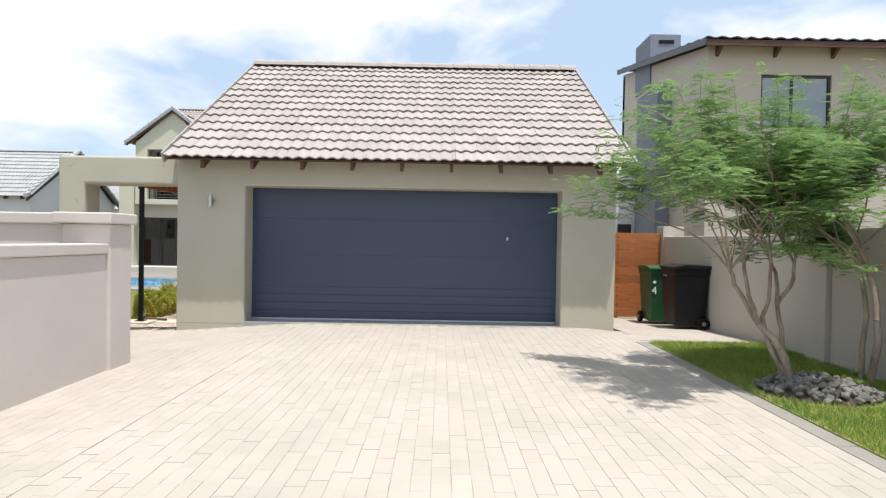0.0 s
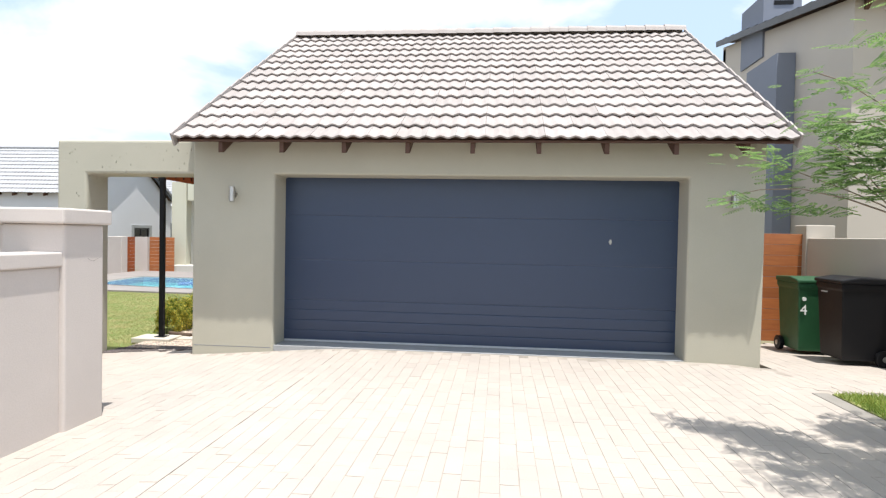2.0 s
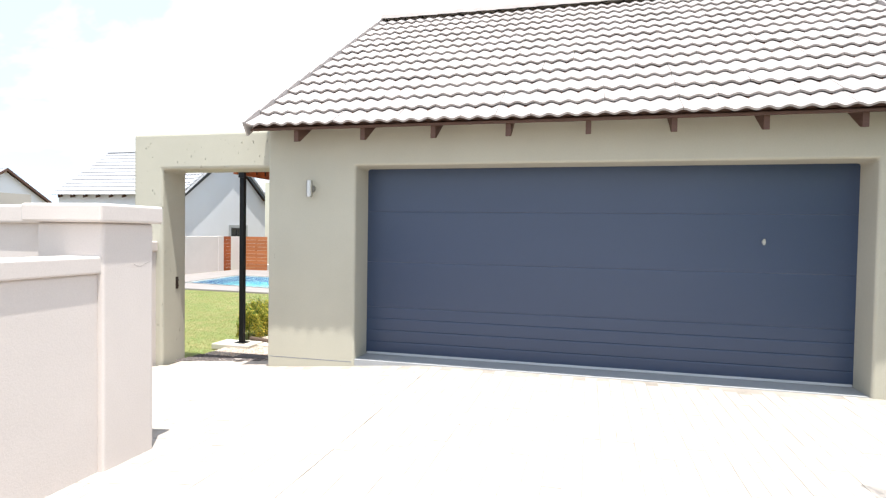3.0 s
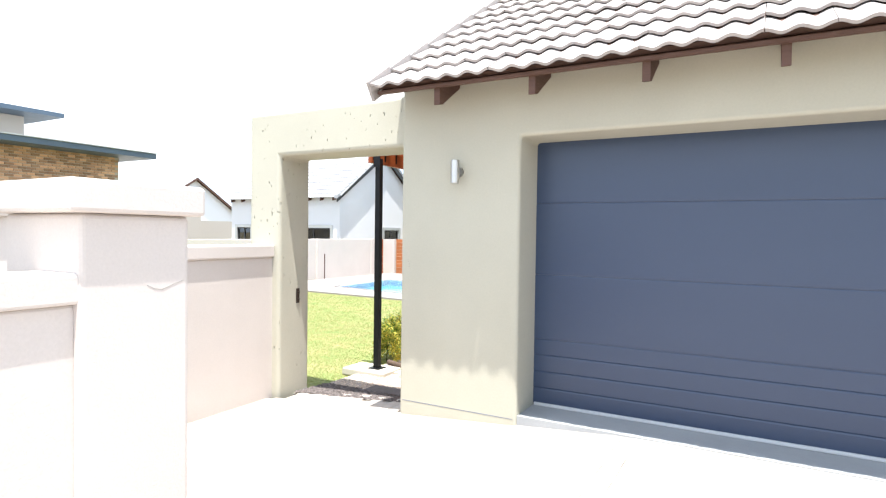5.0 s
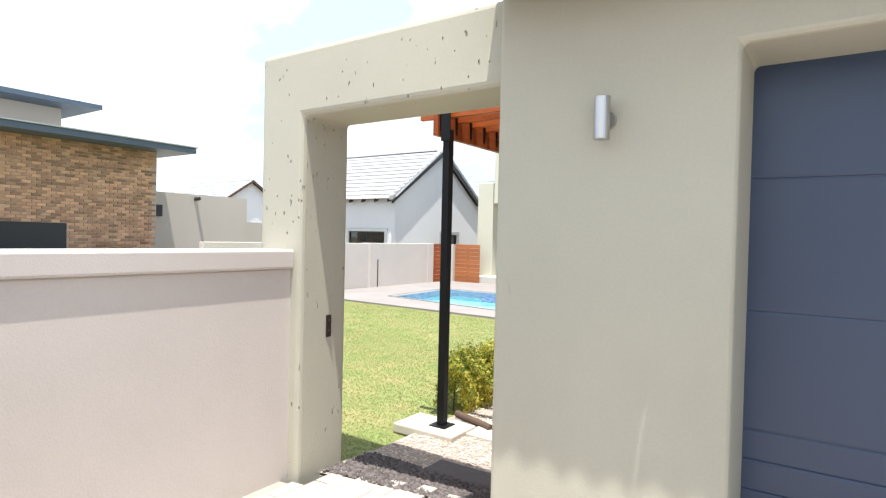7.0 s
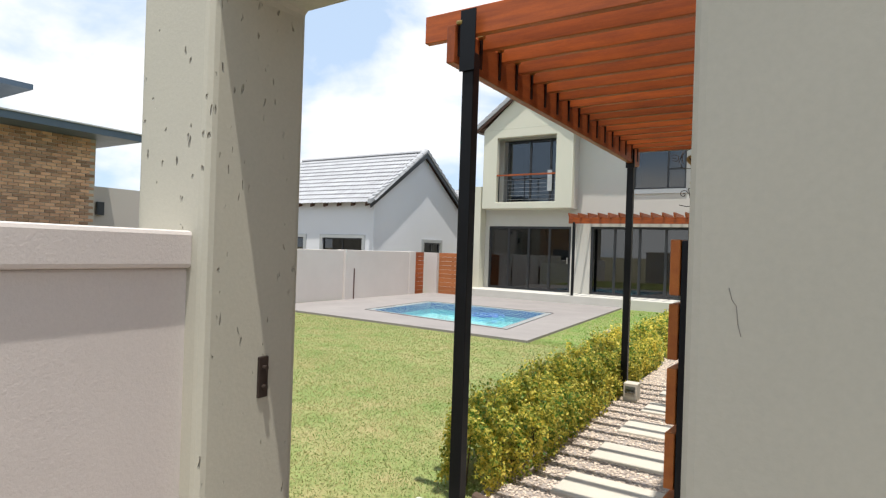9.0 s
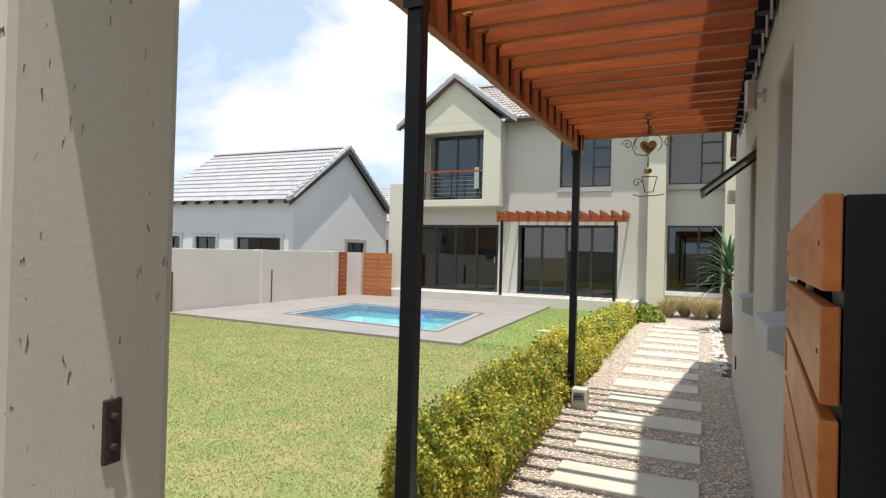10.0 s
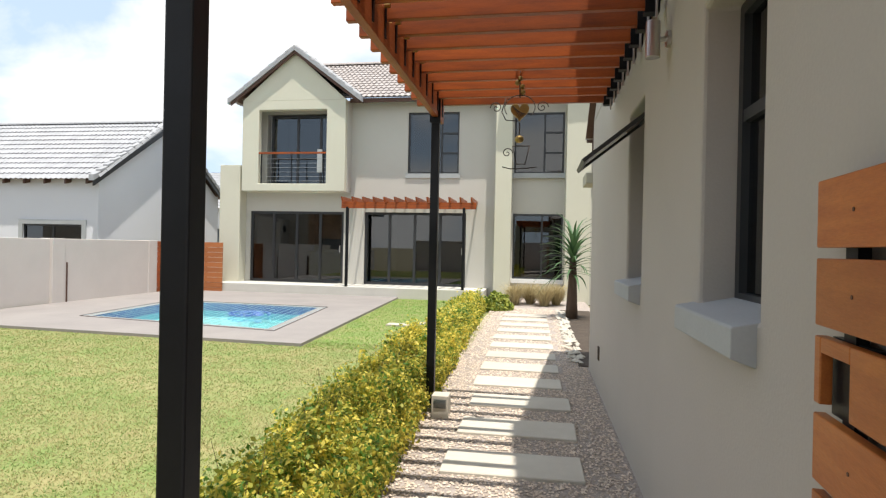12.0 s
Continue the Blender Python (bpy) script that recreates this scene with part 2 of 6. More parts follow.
M_POOLEDGE = mat("blue_mosaic_band", (0.012, 0.06, 0.26), 0.35, vary=0.3, scale=20, fine=40, bump=0)
M_NET = mat("pale_net_cord", (0.45, 0.62, 0.66), 0.7, vary=0.05, bump=0)
M_HOSE = mat("blue_hose", (0.01, 0.07, 0.35), 0.5, vary=0.1, bump=0)
M_BRONZE = mat("mottled_gold_metal", (0.42, 0.30, 0.11), 0.35, metal=1.0, vary=0.25, scale=30, fine=120, bump=0.3)
M_IRON = mat("rusty_wire", (0.05, 0.035, 0.028), 0.6, metal=0.5, vary=0.2, bump=0.1)
M_FACEBRICK = mat("face_brick", (0.50, 0.31, 0.19), 0.9, vary=0.15, scale=3, fine=90, bump=0.4, piece=0.45, tint=(0.36, 0.18, 0.10))
M_FACEBRICKS = mat("face_bricks", (0.50, 0.31, 0.19), 0.9, vary=0.15, scale=3, fine=90, bump=0.4, island=0.45, tint=(0.36, 0.18, 0.10))
M_MORTAR = mat("mortar", (0.46, 0.41, 0.34), 0.95, vary=0.1, bump=0.3)
M_FASCIA = mat("blue_grey_fascia", (0.075, 0.11, 0.15), 0.5, vary=0.05, bump=0)
M_SILL = mat("blue_grey_sill_paint", (0.38, 0.395, 0.40), 0.75, vary=0.06, fine=80, bump=0.3)
M_GLASS = glass_mat("window_glass", (0.50, 0.56, 0.60), 0.05)
M_GLASSCLEAR = glass_mat("clear_window_glass", (0.86, 0.89, 0.91), 0.03)
M_GLASSDARK = glass_mat("tinted_glass", (0.30, 0.36, 0.38), 0.06)
M_WATER = water_mat()


def pitted_mat():
    """Beige plaster with scattered small pits."""
    m = M_WALL.copy()
    m.name = "pitted_plaster"
    nt = m.node_tree
    N, L = nt.nodes, nt.links.new
    geo = N.new("ShaderNodeNewGeometry")
    mp = N.new("ShaderNodeMapping")
    mp.inputs["Scale"].default_value = (1, 1, 0.42)
    vo = N.new("ShaderNodeTexVoronoi")
    vo.inputs["Scale"].default_value = 25
    vo.inputs["Randomness"].default_value = 1.0
    gaps = N.new("ShaderNodeTexNoise")
    gaps.inputs["Scale"].default_value = 4.5
    thin = N.new("ShaderNodeMapRange")
    thin.inputs["From Min"].default_value, thin.inputs["From Max"].default_value = 0.36, 0.60
    thin.inputs["To Min"].default_value, thin.inputs["To Max"].default_value = 0.04, 0.17
    L(geo.outputs["Position"], gaps.inputs["Vector"])
    L(gaps.outputs["Fac"], thin.inputs["Value"])
    r = N.new("ShaderNodeMapRange")
    L(thin.outputs["Result"], r.inputs["From Max"])
    r.inputs["From Min"].default_value = 0.01
    nz = N.new("ShaderNodeTexNoise")
    nz.inputs["Scale"].default_value = 38
    add = N.new("ShaderNodeVectorMath")
    add.operation = "MULTIPLY_ADD"
    add.inputs[1].default_value = (0.04, 0.04, 0.04)
    L(geo.outputs["Position"], mp.inputs["Vector"])
    L(nz.outputs["Color"], add.inputs[0])
    L(mp.outputs["Vector"], add.inputs[2])
    L(add.outputs["Vector"], vo.inputs["Vector"])
    L(vo.outputs["Distance"], r.inputs["Value"])
    b = N.new("ShaderNodeBump")
    b.inputs["Strength"].default_value, b.inputs["Distance"].default_value = 1.0, 0.035
    L(r.outputs["Result"], b.inputs["Height"])
    bs = N["Principled BSDF"]
    old = bs.inputs["Normal"].links[0].from_socket
    L(old, b.inputs["Normal"])
    L(b.outputs["Normal"], bs.inputs["Normal"])
    return m


M_PITTED = pitted_mat()

# ---- helpers for shapes ----


def obj(name, bm, material, parent=None, label="", smooth=False):
    me = bpy.data.meshes.new(name)
    bm.to_mesh(me)
    bm.free()
    me.materials.append(material)
    if smooth:
        for p in me.polygons:
            p.use_smooth = True
    ob = new(name, me)
    if parent:
        ob.parent = parent
        ob.matrix_parent_inverse = Matrix.Translation(parent.matrix_world.translation).inverted() if parent.type == "EMPTY" else Matrix.Identity(4)
    if label:
        ob["label"] = label
    return ob


def part(name, bm, material, parent, label="", smooth=False, bevel=0.0, seg=2):
    ob = obj(name, bm, material, parent, label, smooth)
    if bevel:
        b = ob.modifiers.new("bevel", "BEVEL")
        b.width, b.segments, b.limit_method = bevel, seg, "ANGLE"
    return ob


def thing(name, at, label, category, group="", kind=""):
    ob = new(name)
    ob.empty_display_size = 0.2
    ob.location = at
    ob.matrix_world = Matrix.Translation(at)
    return tagged(ob, label, category, group, kind)


def raw(name, verts, faces, material, parent=None, smooth=False):
    me = bpy.data.meshes.new(name)
    me.from_pydata(verts, [], faces)
    me.materials.append(material)
    if smooth:
        me.polygons.foreach_set("use_smooth", [True] * len(me.polygons))
    ob = new(name, me)
    if parent:
        ob.parent = parent
        if parent.type == "EMPTY":
            ob.matrix_parent_inverse = Matrix.Translation(parent.matrix_world.translation).inverted()
    return ob


def box(bm, x0, x1, y0, y1, z0, z1, m=None):
    vs = [bm.verts.new((x, y, z)) for z in (z0, z1) for x, y in ((x0, y0), (x1, y0), (x1, y1), (x0, y1))]
    for f in ((3, 2, 1, 0), (4, 5, 6, 7), (0, 1, 5, 4), (1, 2, 6, 5), (2, 3, 7, 6), (3, 0, 4, 7)):
        bm.faces.new([vs[i] for i in f])
    if m is not None:
        bmesh.ops.transform(bm, matrix=m, verts=vs)
    return vs


def boxm(*a, m=None):
    bm = bmesh.new()
    box(bm, *a, m=m)
    return bm


def prism(bm, pts, d0, d1, axis="x"):
    """A solid with the outline pts (two coordinates) between d0 and d1 along the axis."""
    def p(a, b, d):
        return {"x": (d, a, b), "y": (a, d, b), "z": (a, b, d)}[axis]
    lo, hi = [bm.verts.new(p(a, b, d0)) for a, b in pts], [bm.verts.new(p(a, b, d1)) for a, b in pts]
    n = len(pts)
    bm.faces.new(lo)
    bm.faces.new(hi[::-1])
    for i in range(n):
        bm.faces.new((lo[i], hi[i], hi[(i + 1) % n], lo[(i + 1) % n]))
    bmesh.ops.recalc_face_normals(bm, faces=bm.faces)
    return bm


def rod(bm, a, b, r0, r1=None, n=8, caps=True):
    """A tapered round bar from a to b."""
    a, b = Vector(a), Vector(b)
    q = (b - a).to_track_quat("Z", "Y")
    r1 = r0 if r1 is None else r1
    rings = []
    for c, r in ((a, r0), (b, r1)):
        rings.append([bm.verts.new(c + q @ Vector((r * math.cos(2 * math.pi * i / n), r * math.sin(2 * math.pi * i / n), 0))) for i in range(n)])
    for i in range(n):
        bm.faces.new((rings[0][i], rings[0][(i + 1) % n], rings[1][(i + 1) % n], rings[1][i]))
    if caps:
        bm.faces.new(rings[0][::-1])
        bm.faces.new(rings[1])
    return bm


def slab_wall(u0, u1, z0, z1, d0, d1, holes=(), axis="x"):
    """A wall along axis from u0 to u1, from d0 to d1 across, with openings (u0, u1, z0, z1) that go through it."""
    us = sorted({u0, u1, *[h[0] for h in holes], *[h[1] for h in holes]})
    zs = sorted({z0, z1, *[h[2] for h in holes], *[h[3] for h in holes]})
    us, zs = [u for u in us if u0 <= u <= u1], [z for z in zs if z0 <= z <= z1]
    bm = bmesh.new()
    solid = {}
    for i in range(len(us) - 1):
        for j in range(len(zs) - 1):
            cu, cz = (us[i] + us[i + 1]) / 2, (zs[j] + zs[j + 1]) / 2
            solid[i, j] = not any(h[0] < cu < h[1] and h[2] < cz < h[3] for h in holes)

    def v(i, j, d):
        return (us[i], d, zs[j]) if axis == "x" else (d, us[i], zs[j])

    def quad(*ps):
        bm.faces.new([bm.verts.new(p) for p in ps])
    for (i, j), s in solid.items():
        if not s:
            continue
        for d in (d0, d1):
            quad(v(i, j, d), v(i + 1, j, d), v(i + 1, j + 1, d), v(i, j + 1, d))
        for di, dj, e in ((-1, 0, ((0, 0), (0, 1))), (1, 0, ((1, 0), (1, 1))), (0, -1, ((0, 0), (1, 0))), (0, 1, ((0, 1), (1, 1)))):
            if not solid.get((i + di, j + dj), False):
                (a, b), (c, d) = e
                quad(v(i + a, j + b, d0), v(i + c, j + d, d0), v(i + c, j + d, d1), v(i + a, j + b, d1))
    bmesh.ops.remove_doubles(bm, verts=bm.verts, dist=1e-5)
    bmesh.ops.recalc_face_normals(bm, faces=bm.faces)
    bmesh.ops.dissolve_limit(bm, angle_limit=0.01, verts=bm.verts, edges=bm.edges)
    return bm


def tube(name, pts, r, material, parent, label="", cyclic=False):
    """A bent round wire through the points, as a mesh."""
    bm = bmesh.new()
    for a, b in zip(pts, pts[1:] + (pts[:1] if cyclic else [])):
        rod(bm, a, b, r, n=6)
    return part(name, bm, material, parent, label, smooth=True)


def wave_tile(width, length, wave, amp, n=10, thick=0.019):
    """One roof tile, waves across its width; x across, y up the slope, front edge at y = 0."""
    verts, faces = [], []
    steps = n * max(1, round(width / wave))

    def h(x):
        return amp * (0.5 + 0.5 * math.cos(2 * math.pi * x / wave)) ** 0.9
    for i in range(steps + 1):
        x = width * i / steps
        z = h(x)
        verts += [(x, 0, z - thick), (x, 0, z), (x, 0.001, z), (x, length, z - 0.034)]
    for i in range(steps):
        a = 4 * i
        faces += [(a, a + 4, a + 5, a + 1), (a + 2, a + 6, a + 7, a + 3)]
    return verts, faces


def roof_frame(origin, across, up):
    across, up = Vector(across).normalized(), Vector(up).normalized()
    nrm = across.cross(up)
    m = Matrix((across, up, nrm)).transposed().to_4x4()
    return Matrix.Translation(origin) @ m


def tiled_slope(parent, origin, across, up, width, length, tile_w, gauge, wave, amp, material, joined_material, singles=0, skip=None):
    """Courses of tiles up a slope: so many as objects of their own, the rest joined."""
    m = roof_frame(origin, across, up)
    rows, cols = int(round(length / gauge)), int(round(width / tile_w))
    gauge = length / rows
    verts, faces = wave_tile(tile_w * 0.995, gauge + 0.05, wave, amp)
    me = bpy.data.meshes.new("tile")
    me.from_pydata(verts, [], faces)
    me.materials.append(material)
    me.polygons.foreach_set("use_smooth", [True] * len(me.polygons))
    rest_v, rest_f, made = [], [], 0
    rnd = random.Random(5)
    inv = Matrix.Translation(parent.matrix_world.translation).inverted() if parent.type == "EMPTY" else Matrix.Identity(4)
    for r in range(rows):
        for c in range(cols):
            if skip and skip((c + 0.5) * tile_w, (r + 0.5) * gauge):
                continue
            t = m @ Matrix.Translation((c * tile_w + rnd.uniform(-0.002, 0.002), r * gauge + rnd.uniform(-0.004, 0.004), 0.028 + rnd.uniform(-0.002, 0.002)))
            if made < singles:
                ob = new("tile", me)
                ob.parent, ob.matrix_parent_inverse = parent, inv
                ob.matrix_basis = t
                made += 1
            else:
                k = len(rest_v)
                rest_v += [tuple(t @ Vector(v)) for v in verts]
                rest_f += [tuple(i + k for i in f) for f in faces]
    if rest_f:
        ob = raw("tiles", rest_v, rest_f, joined_material, parent, smooth=True)
        ob["kind"] = "stuff"
    # the board under the tiles
    bm = bmesh.new()
    box(bm, 0, width, 0.10, length, -0.03, 0.0, m=m)
    part("roof_deck", bm, M_TIMBER, parent)


def ridge_caps(parent, a, b, material, step=0.33, r=0.11):
    a, b = Vector(a), Vector(b)
    n = max(1, int((b - a).length / step))
    d = (b - a) / n
    q = d.to_track_quat("Y", "Z").to_matrix().to_4x4()
    verts, faces = [], []
    L = d.length + 0.03
    for i in range(7):
        ang = math.pi * (0.05 + 0.9 * i / 6)
        for y, rr in ((0, r * 1.08), (L, r * 0.96)):
            verts.append((-rr * math.cos(ang), y, rr * math.sin(ang) - 0.03))
    faces = [(2 * i, 2 * i + 2, 2 * i + 3, 2 * i + 1) for i in range(6)]
    faces.append(tuple(range(0, 14, 2)))
    me = bpy.data.meshes.new("ridge_tile")
    me.from_pydata(verts, [], faces)
    me.materials.append(material)
    inv = Matrix.Translation(parent.matrix_world.translation).inverted()
    for i in range(n):
        ob = new("ridge_tile", me)
        ob.parent, ob.matrix_parent_inverse = parent, inv
        ob.matrix_basis = Matrix.Translation(a + d * i) @ q


def window(name, parent, u0, u1, z0, z1, d, axis, out, bars=(), rails=(), glass=None, thick=0.05, room=0.5, roommat=None, kind_label="charcoal aluminium window"):
    """A framed window in an opening: frame, mullions at bars (u), rails as (u0, u1, z), panes, and a box coloured dark
    for the unlit room behind. out: which way is outside.
    """
    glass = glass or M_GLASSDARK

    def bx(bm, a0, a1, c0, c1, y0, y1):
        if axis == "x":
            box(bm, a0, a1, min(y0, y1), max(y0, y1), c0, c1)
        else:
            box(bm, min(y0, y1), max(y0, y1), a0, a1, c0, c1)
    bm = bmesh.new()
    t = thick
    d1 = d + out * 0.06
    bx(bm, u0, u0 + t, z0, z1, d, d1)
    bx(bm, u1 - t, u1, z0, z1, d, d1)
    bx(bm, u0 + t, u1 - t, z0, z0 + t, d, d1)
    bx(bm, u0 + t, u1 - t, z1 - t, z1, d, d1)
    fr = part(name, bm, M_ALU, parent, kind_label)
    for b in bars:
        bm = bmesh.new()
        bx(bm, b - t / 2, b + t / 2, z0 + t, z1 - t, d + out * 0.002, d1 - out * 0.002)
        part("mullion", bm, M_ALU, fr)
    for a, b, z in rails:
        bm = bmesh.new()
        bx(bm, a + t / 2, b - t / 2, z - t / 2, z + t / 2, d + out * 0.004, d1 - out * 0.004)
        part("rail", bm, M_ALU, fr)
    edges = [u0 + t / 2, *bars, u1 - t / 2]
    for a, b in zip(edges, edges[1:]):
        bm = bmesh.new()
        bx(bm, a + t / 2, b - t / 2, z0 + t, z1 - t, d + out * 0.025, d + out * 0.031)
        ob = part("pane", bm, glass, fr)
        ob.visible_shadow = False
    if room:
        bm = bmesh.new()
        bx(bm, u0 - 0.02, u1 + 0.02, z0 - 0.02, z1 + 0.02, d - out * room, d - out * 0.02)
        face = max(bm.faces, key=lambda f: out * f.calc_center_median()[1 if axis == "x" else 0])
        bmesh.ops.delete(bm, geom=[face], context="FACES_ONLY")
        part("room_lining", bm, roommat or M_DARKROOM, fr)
    return fr


def gz(x, y):
    """Height of the paved ground."""
    z = -0.075 * max(0.0, -(x + 1.6))
    if x > 2.9 and y > -1:
        z -= 0.05 * min(1.0, (x - 2.9) / 0.5) * (y + 1)
    return z


# ---- ground ----
def arch_z(x, y):
    """The threshold of the archway: from the paving down to the gravel."""
    t = min(1.0, max(0.0, (y - 0.32) / 0.5))
    return (1 - t) * gz(x, y) + t * -0.272


# corners of the pool, from the one nearest to the hedge round to the left
POOL = [(-8.42, 9.25), (-8.86, 12.58), (-12.42, 12.75), (-12.16, 9.85)]


def ground_sheets():
    bm = bmesh.new()
    for a in ((-600, -12.5, -600, 600), (-8.4, 600, -600, 600), (-12.5, -8.4, -600, 8.9), (-12.5, -8.4, 13.2, 600)):
        box(bm, *a, -0.7, -0.42)
    tagged(obj("ground", bm, M_EARTH), "bare dry earth reaching the horizon", "ground", kind="structure")
    n = 40
    verts, faces = [], []
    xs = np.linspace(-5.6, 5.2, n)
    ys = np.linspace(-14, 2.92, 48)
    for y in ys:
        for x in xs:
            verts.append((x, y, gz(x, y) - 0.003))
    faces = [(j * n + i, j * n + i + 1, (j + 1) * n + i + 1, (j + 1) * n + i) for j in range(n - 1) for i in range(n - 1)
             if ys[j + 1] < 0.36 or xs[i] > 3.0]
    # the ramp under the archway, down to the garden
    k = len(verts)
    for y in (0.30, 0.42, 0.55, 0.70, 0.85):
        for x in (-5.02, -4.5, -4.0, -3.44):
            verts.append((x, y, arch_z(x, y) - 0.012))
    faces += [(k + j * 4 + i, k + j * 4 + i + 1, k + j * 4 + i + 5, k + j * 4 + i + 4) for j in range(4) for i in range(3)]
    d = tagged(raw("driveway", verts, faces, M_SAND), "cream clay brick paved driveway in stretcher bond", "driveway", kind="structure")
    bm = bmesh.new()
    for a in ((-14.9, -4.95, 0.45, 8.9), (-14.9, -12.5, 8.9, 16.0), (-8.4, -4.95, 8.9, 16.0), (-12.5, -8.4, 13.2, 16.0)):
        box(bm, *a, -0.5, -0.33)
    tagged(obj("lawn", bm, M_SOIL), "patchy green and straw coloured lawn ground", "lawn", kind="structure")
    bm = bmesh.new()
    box(bm, -5.0, -2.8, 0.3, 16.9, -0.5, -0.285)
    tagged(obj("garden_path", bm, M_GRAVEL), "pale gravel bed of the garden path", "path", kind="structure")
    bm = bmesh.new()
    # a slab with the pool left out of it
    rim = [(-7.33, 8.06), (-7.86, 15.9), (-14.5, 15.9), (-14.5, 8.46)]
    rings = [[bm.verts.new((x, y, z)) for x, y in ring] for ring, z in ((rim, -0.45), (rim, -0.285), (POOL, -0.285), (POOL, -0.45))]
    for lo, hi in zip(rings, rings[1:]):
        for i in range(4):
            bm.faces.new((lo[i], lo[(i + 1) % 4], hi[(i + 1) % 4], hi[i]))
    bmesh.ops.recalc_face_normals(bm, faces=bm.faces)
    tagged(part("patio", bm, M_PATIO, None), "grey stamped concrete patio round the pool", "patio", kind="structure")
    bm = bmesh.new()
    box(bm, -13.4, -5.5, 15.9, 17.2, -0.45, -0.04)
    tagged(part("patio_step", bm, M_STEP, None, bevel=0.01), "pale concrete step along the sliding doors", "step", kind="structure")
    # strip under the door, its grey standing for shadow of the reveal
    bm = bmesh.new()
    box(bm, -2.45, 2.45, 0.02, 0.5, -0.1, 0.004)
    tagged(obj("garage_apron", bm, M_APRON), "threshold under the garage door, coloured grey for the reveal's shadow", "threshold", kind="structure")
    bm = bmesh.new()
    box(bm, 3.38, 5.05, -14, -1.25, -0.2, 0.012)
    tagged(obj("verge", bm, M_SOIL), "grassed verge bed beside the driveway", "verge", kind="structure")
    return d


driveway = ground_sheets()


# ---- garage ----
GL, GR, GB = -3.5, 3.29, 7.4
WL = -3.45
RIDGE_Y, RIDGE_Z = 3.75, 5.06
EAVE_Y, EAVE_Z = -0.42, 2.47


def garage():
    g = thing("garage", (0, 0, 0), "beige plastered double garage with concrete tiled gable roof", "garage", kind="structure")
    front = slab_wall(GL, GR, -0.35, 2.62, 0.0, 0.40, [(-2.45, 2.45, -0.5, 2.11)])
    part("wall_front", front, M_WALL, g, bevel=0.025, seg=3)
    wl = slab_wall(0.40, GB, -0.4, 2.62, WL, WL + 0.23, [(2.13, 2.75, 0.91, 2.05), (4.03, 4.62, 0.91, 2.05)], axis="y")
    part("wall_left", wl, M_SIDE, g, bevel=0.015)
    part("wall_right", slab_wall(0.40, GB, -0.4, 2.62, GR - 0.23, GR, axis="y"), M_WALL, g)
    part("wall_back", slab_wall(GL + 0.23, GR - 0.23, -0.4, 2.62, GB - 0.23, GB), M_WALL, g)
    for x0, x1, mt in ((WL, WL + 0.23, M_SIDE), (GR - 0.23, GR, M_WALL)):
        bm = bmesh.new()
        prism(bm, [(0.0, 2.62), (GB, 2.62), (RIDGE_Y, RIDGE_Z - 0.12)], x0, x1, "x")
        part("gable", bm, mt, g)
    part("damp_course_line", boxm(GL + 0.03, -2.48, -0.0015, 0.01, -0.024, -0.019), M_NEIGHDARK, g)
    # roof
    up = Vector((0, RIDGE_Y - EAVE_Y, RIDGE_Z - EAVE_Z))
    tiled_slope(g, (-3.51, EAVE_Y, EAVE_Z), (1, 0, 0), up, 6.93, up.length, 0.33, 0.345, 0.165, 0.025, M_TILE, M_TILES, singles=294)
    up2 = Vector((0, -(GB + 0.45 - RIDGE_Y), RIDGE_Z - EAVE_Z))
    tiled_slope(g, (3.42, GB + 0.45, EAVE_Z), (-1, 0, 0), up2, 6.93, up2.length, 0.33, 0.345, 0.165, 0.025, M_TILE, M_TILES)
    ridge_caps(g, (-3.53, RIDGE_Y, RIDGE_Z + 0.0), (3.43, RIDGE_Y, RIDGE_Z + 0.0), M_TILES, r=0.155)
    # verge tiles down both edges
    d = up.normalized()
    n = 14
    for x in (-3.53, 3.44):
        for i in range(n):
            a = Vector((x, EAVE_Y, EAVE_Z)) + d * (i * 0.345)
            bm = bmesh.new()
            q = roof_frame(a, (1, 0, 0), d)
            box(bm, -0.012, 0.012, 0, 0.35, -0.10, 0.055, m=q @ pose(0, 0, 0.012, 2.5))
            part("verge_tile", bm, M_TILES, g)
    # eaves: battens and rafter tails
    part("eave_batten", boxm(-3.5, 3.4, EAVE_Y + 0.06, EAVE_Y + 0.10, EAVE_Z - 0.018, EAVE_Z + 0.004), M_TIMBER, g)
    part("eave_boarding", prism(bmesh.new(), [(EAVE_Y + 0.08, EAVE_Z + 0.005), (0.0, EAVE_Z + 0.262), (0.0, EAVE_Z + 0.242), (EAVE_Y + 0.08, EAVE_Z - 0.015)], -3.49, 3.38, "x"), M_TIMBER, g)
    for i in range(9):
        x = -2.99 + i * 0.7425
        bm = bmesh.new()
        prism(bm, [(EAVE_Y + 0.10, EAVE_Z - 0.005), (0.005, EAVE_Z + 0.22), (0.005, EAVE_Z + 0.05), (EAVE_Y + 0.15, EAVE_Z - 0.13), (EAVE_Y + 0.10, EAVE_Z - 0.14)], x - 0.025, x + 0.025, "x")
        part("rafter_tail", bm, M_TIMBER, g, bevel=0.003)
    for i in range(10):
        x = -3.40 + i * 0.7425
        bm = bmesh.new()
        prism(bm, [(GB + 0.42, EAVE_Z - 0.005), (GB - 0.005, EAVE_Z + 0.24), (GB - 0.005, EAVE_Z + 0.04), (GB + 0.37, EAVE_Z - 0.15), (GB + 0.42, EAVE_Z - 0.15)], x - 0.03, x + 0.03, "x")
        part("rafter_tail", bm, M_TIMBER, g, bevel=0.003)
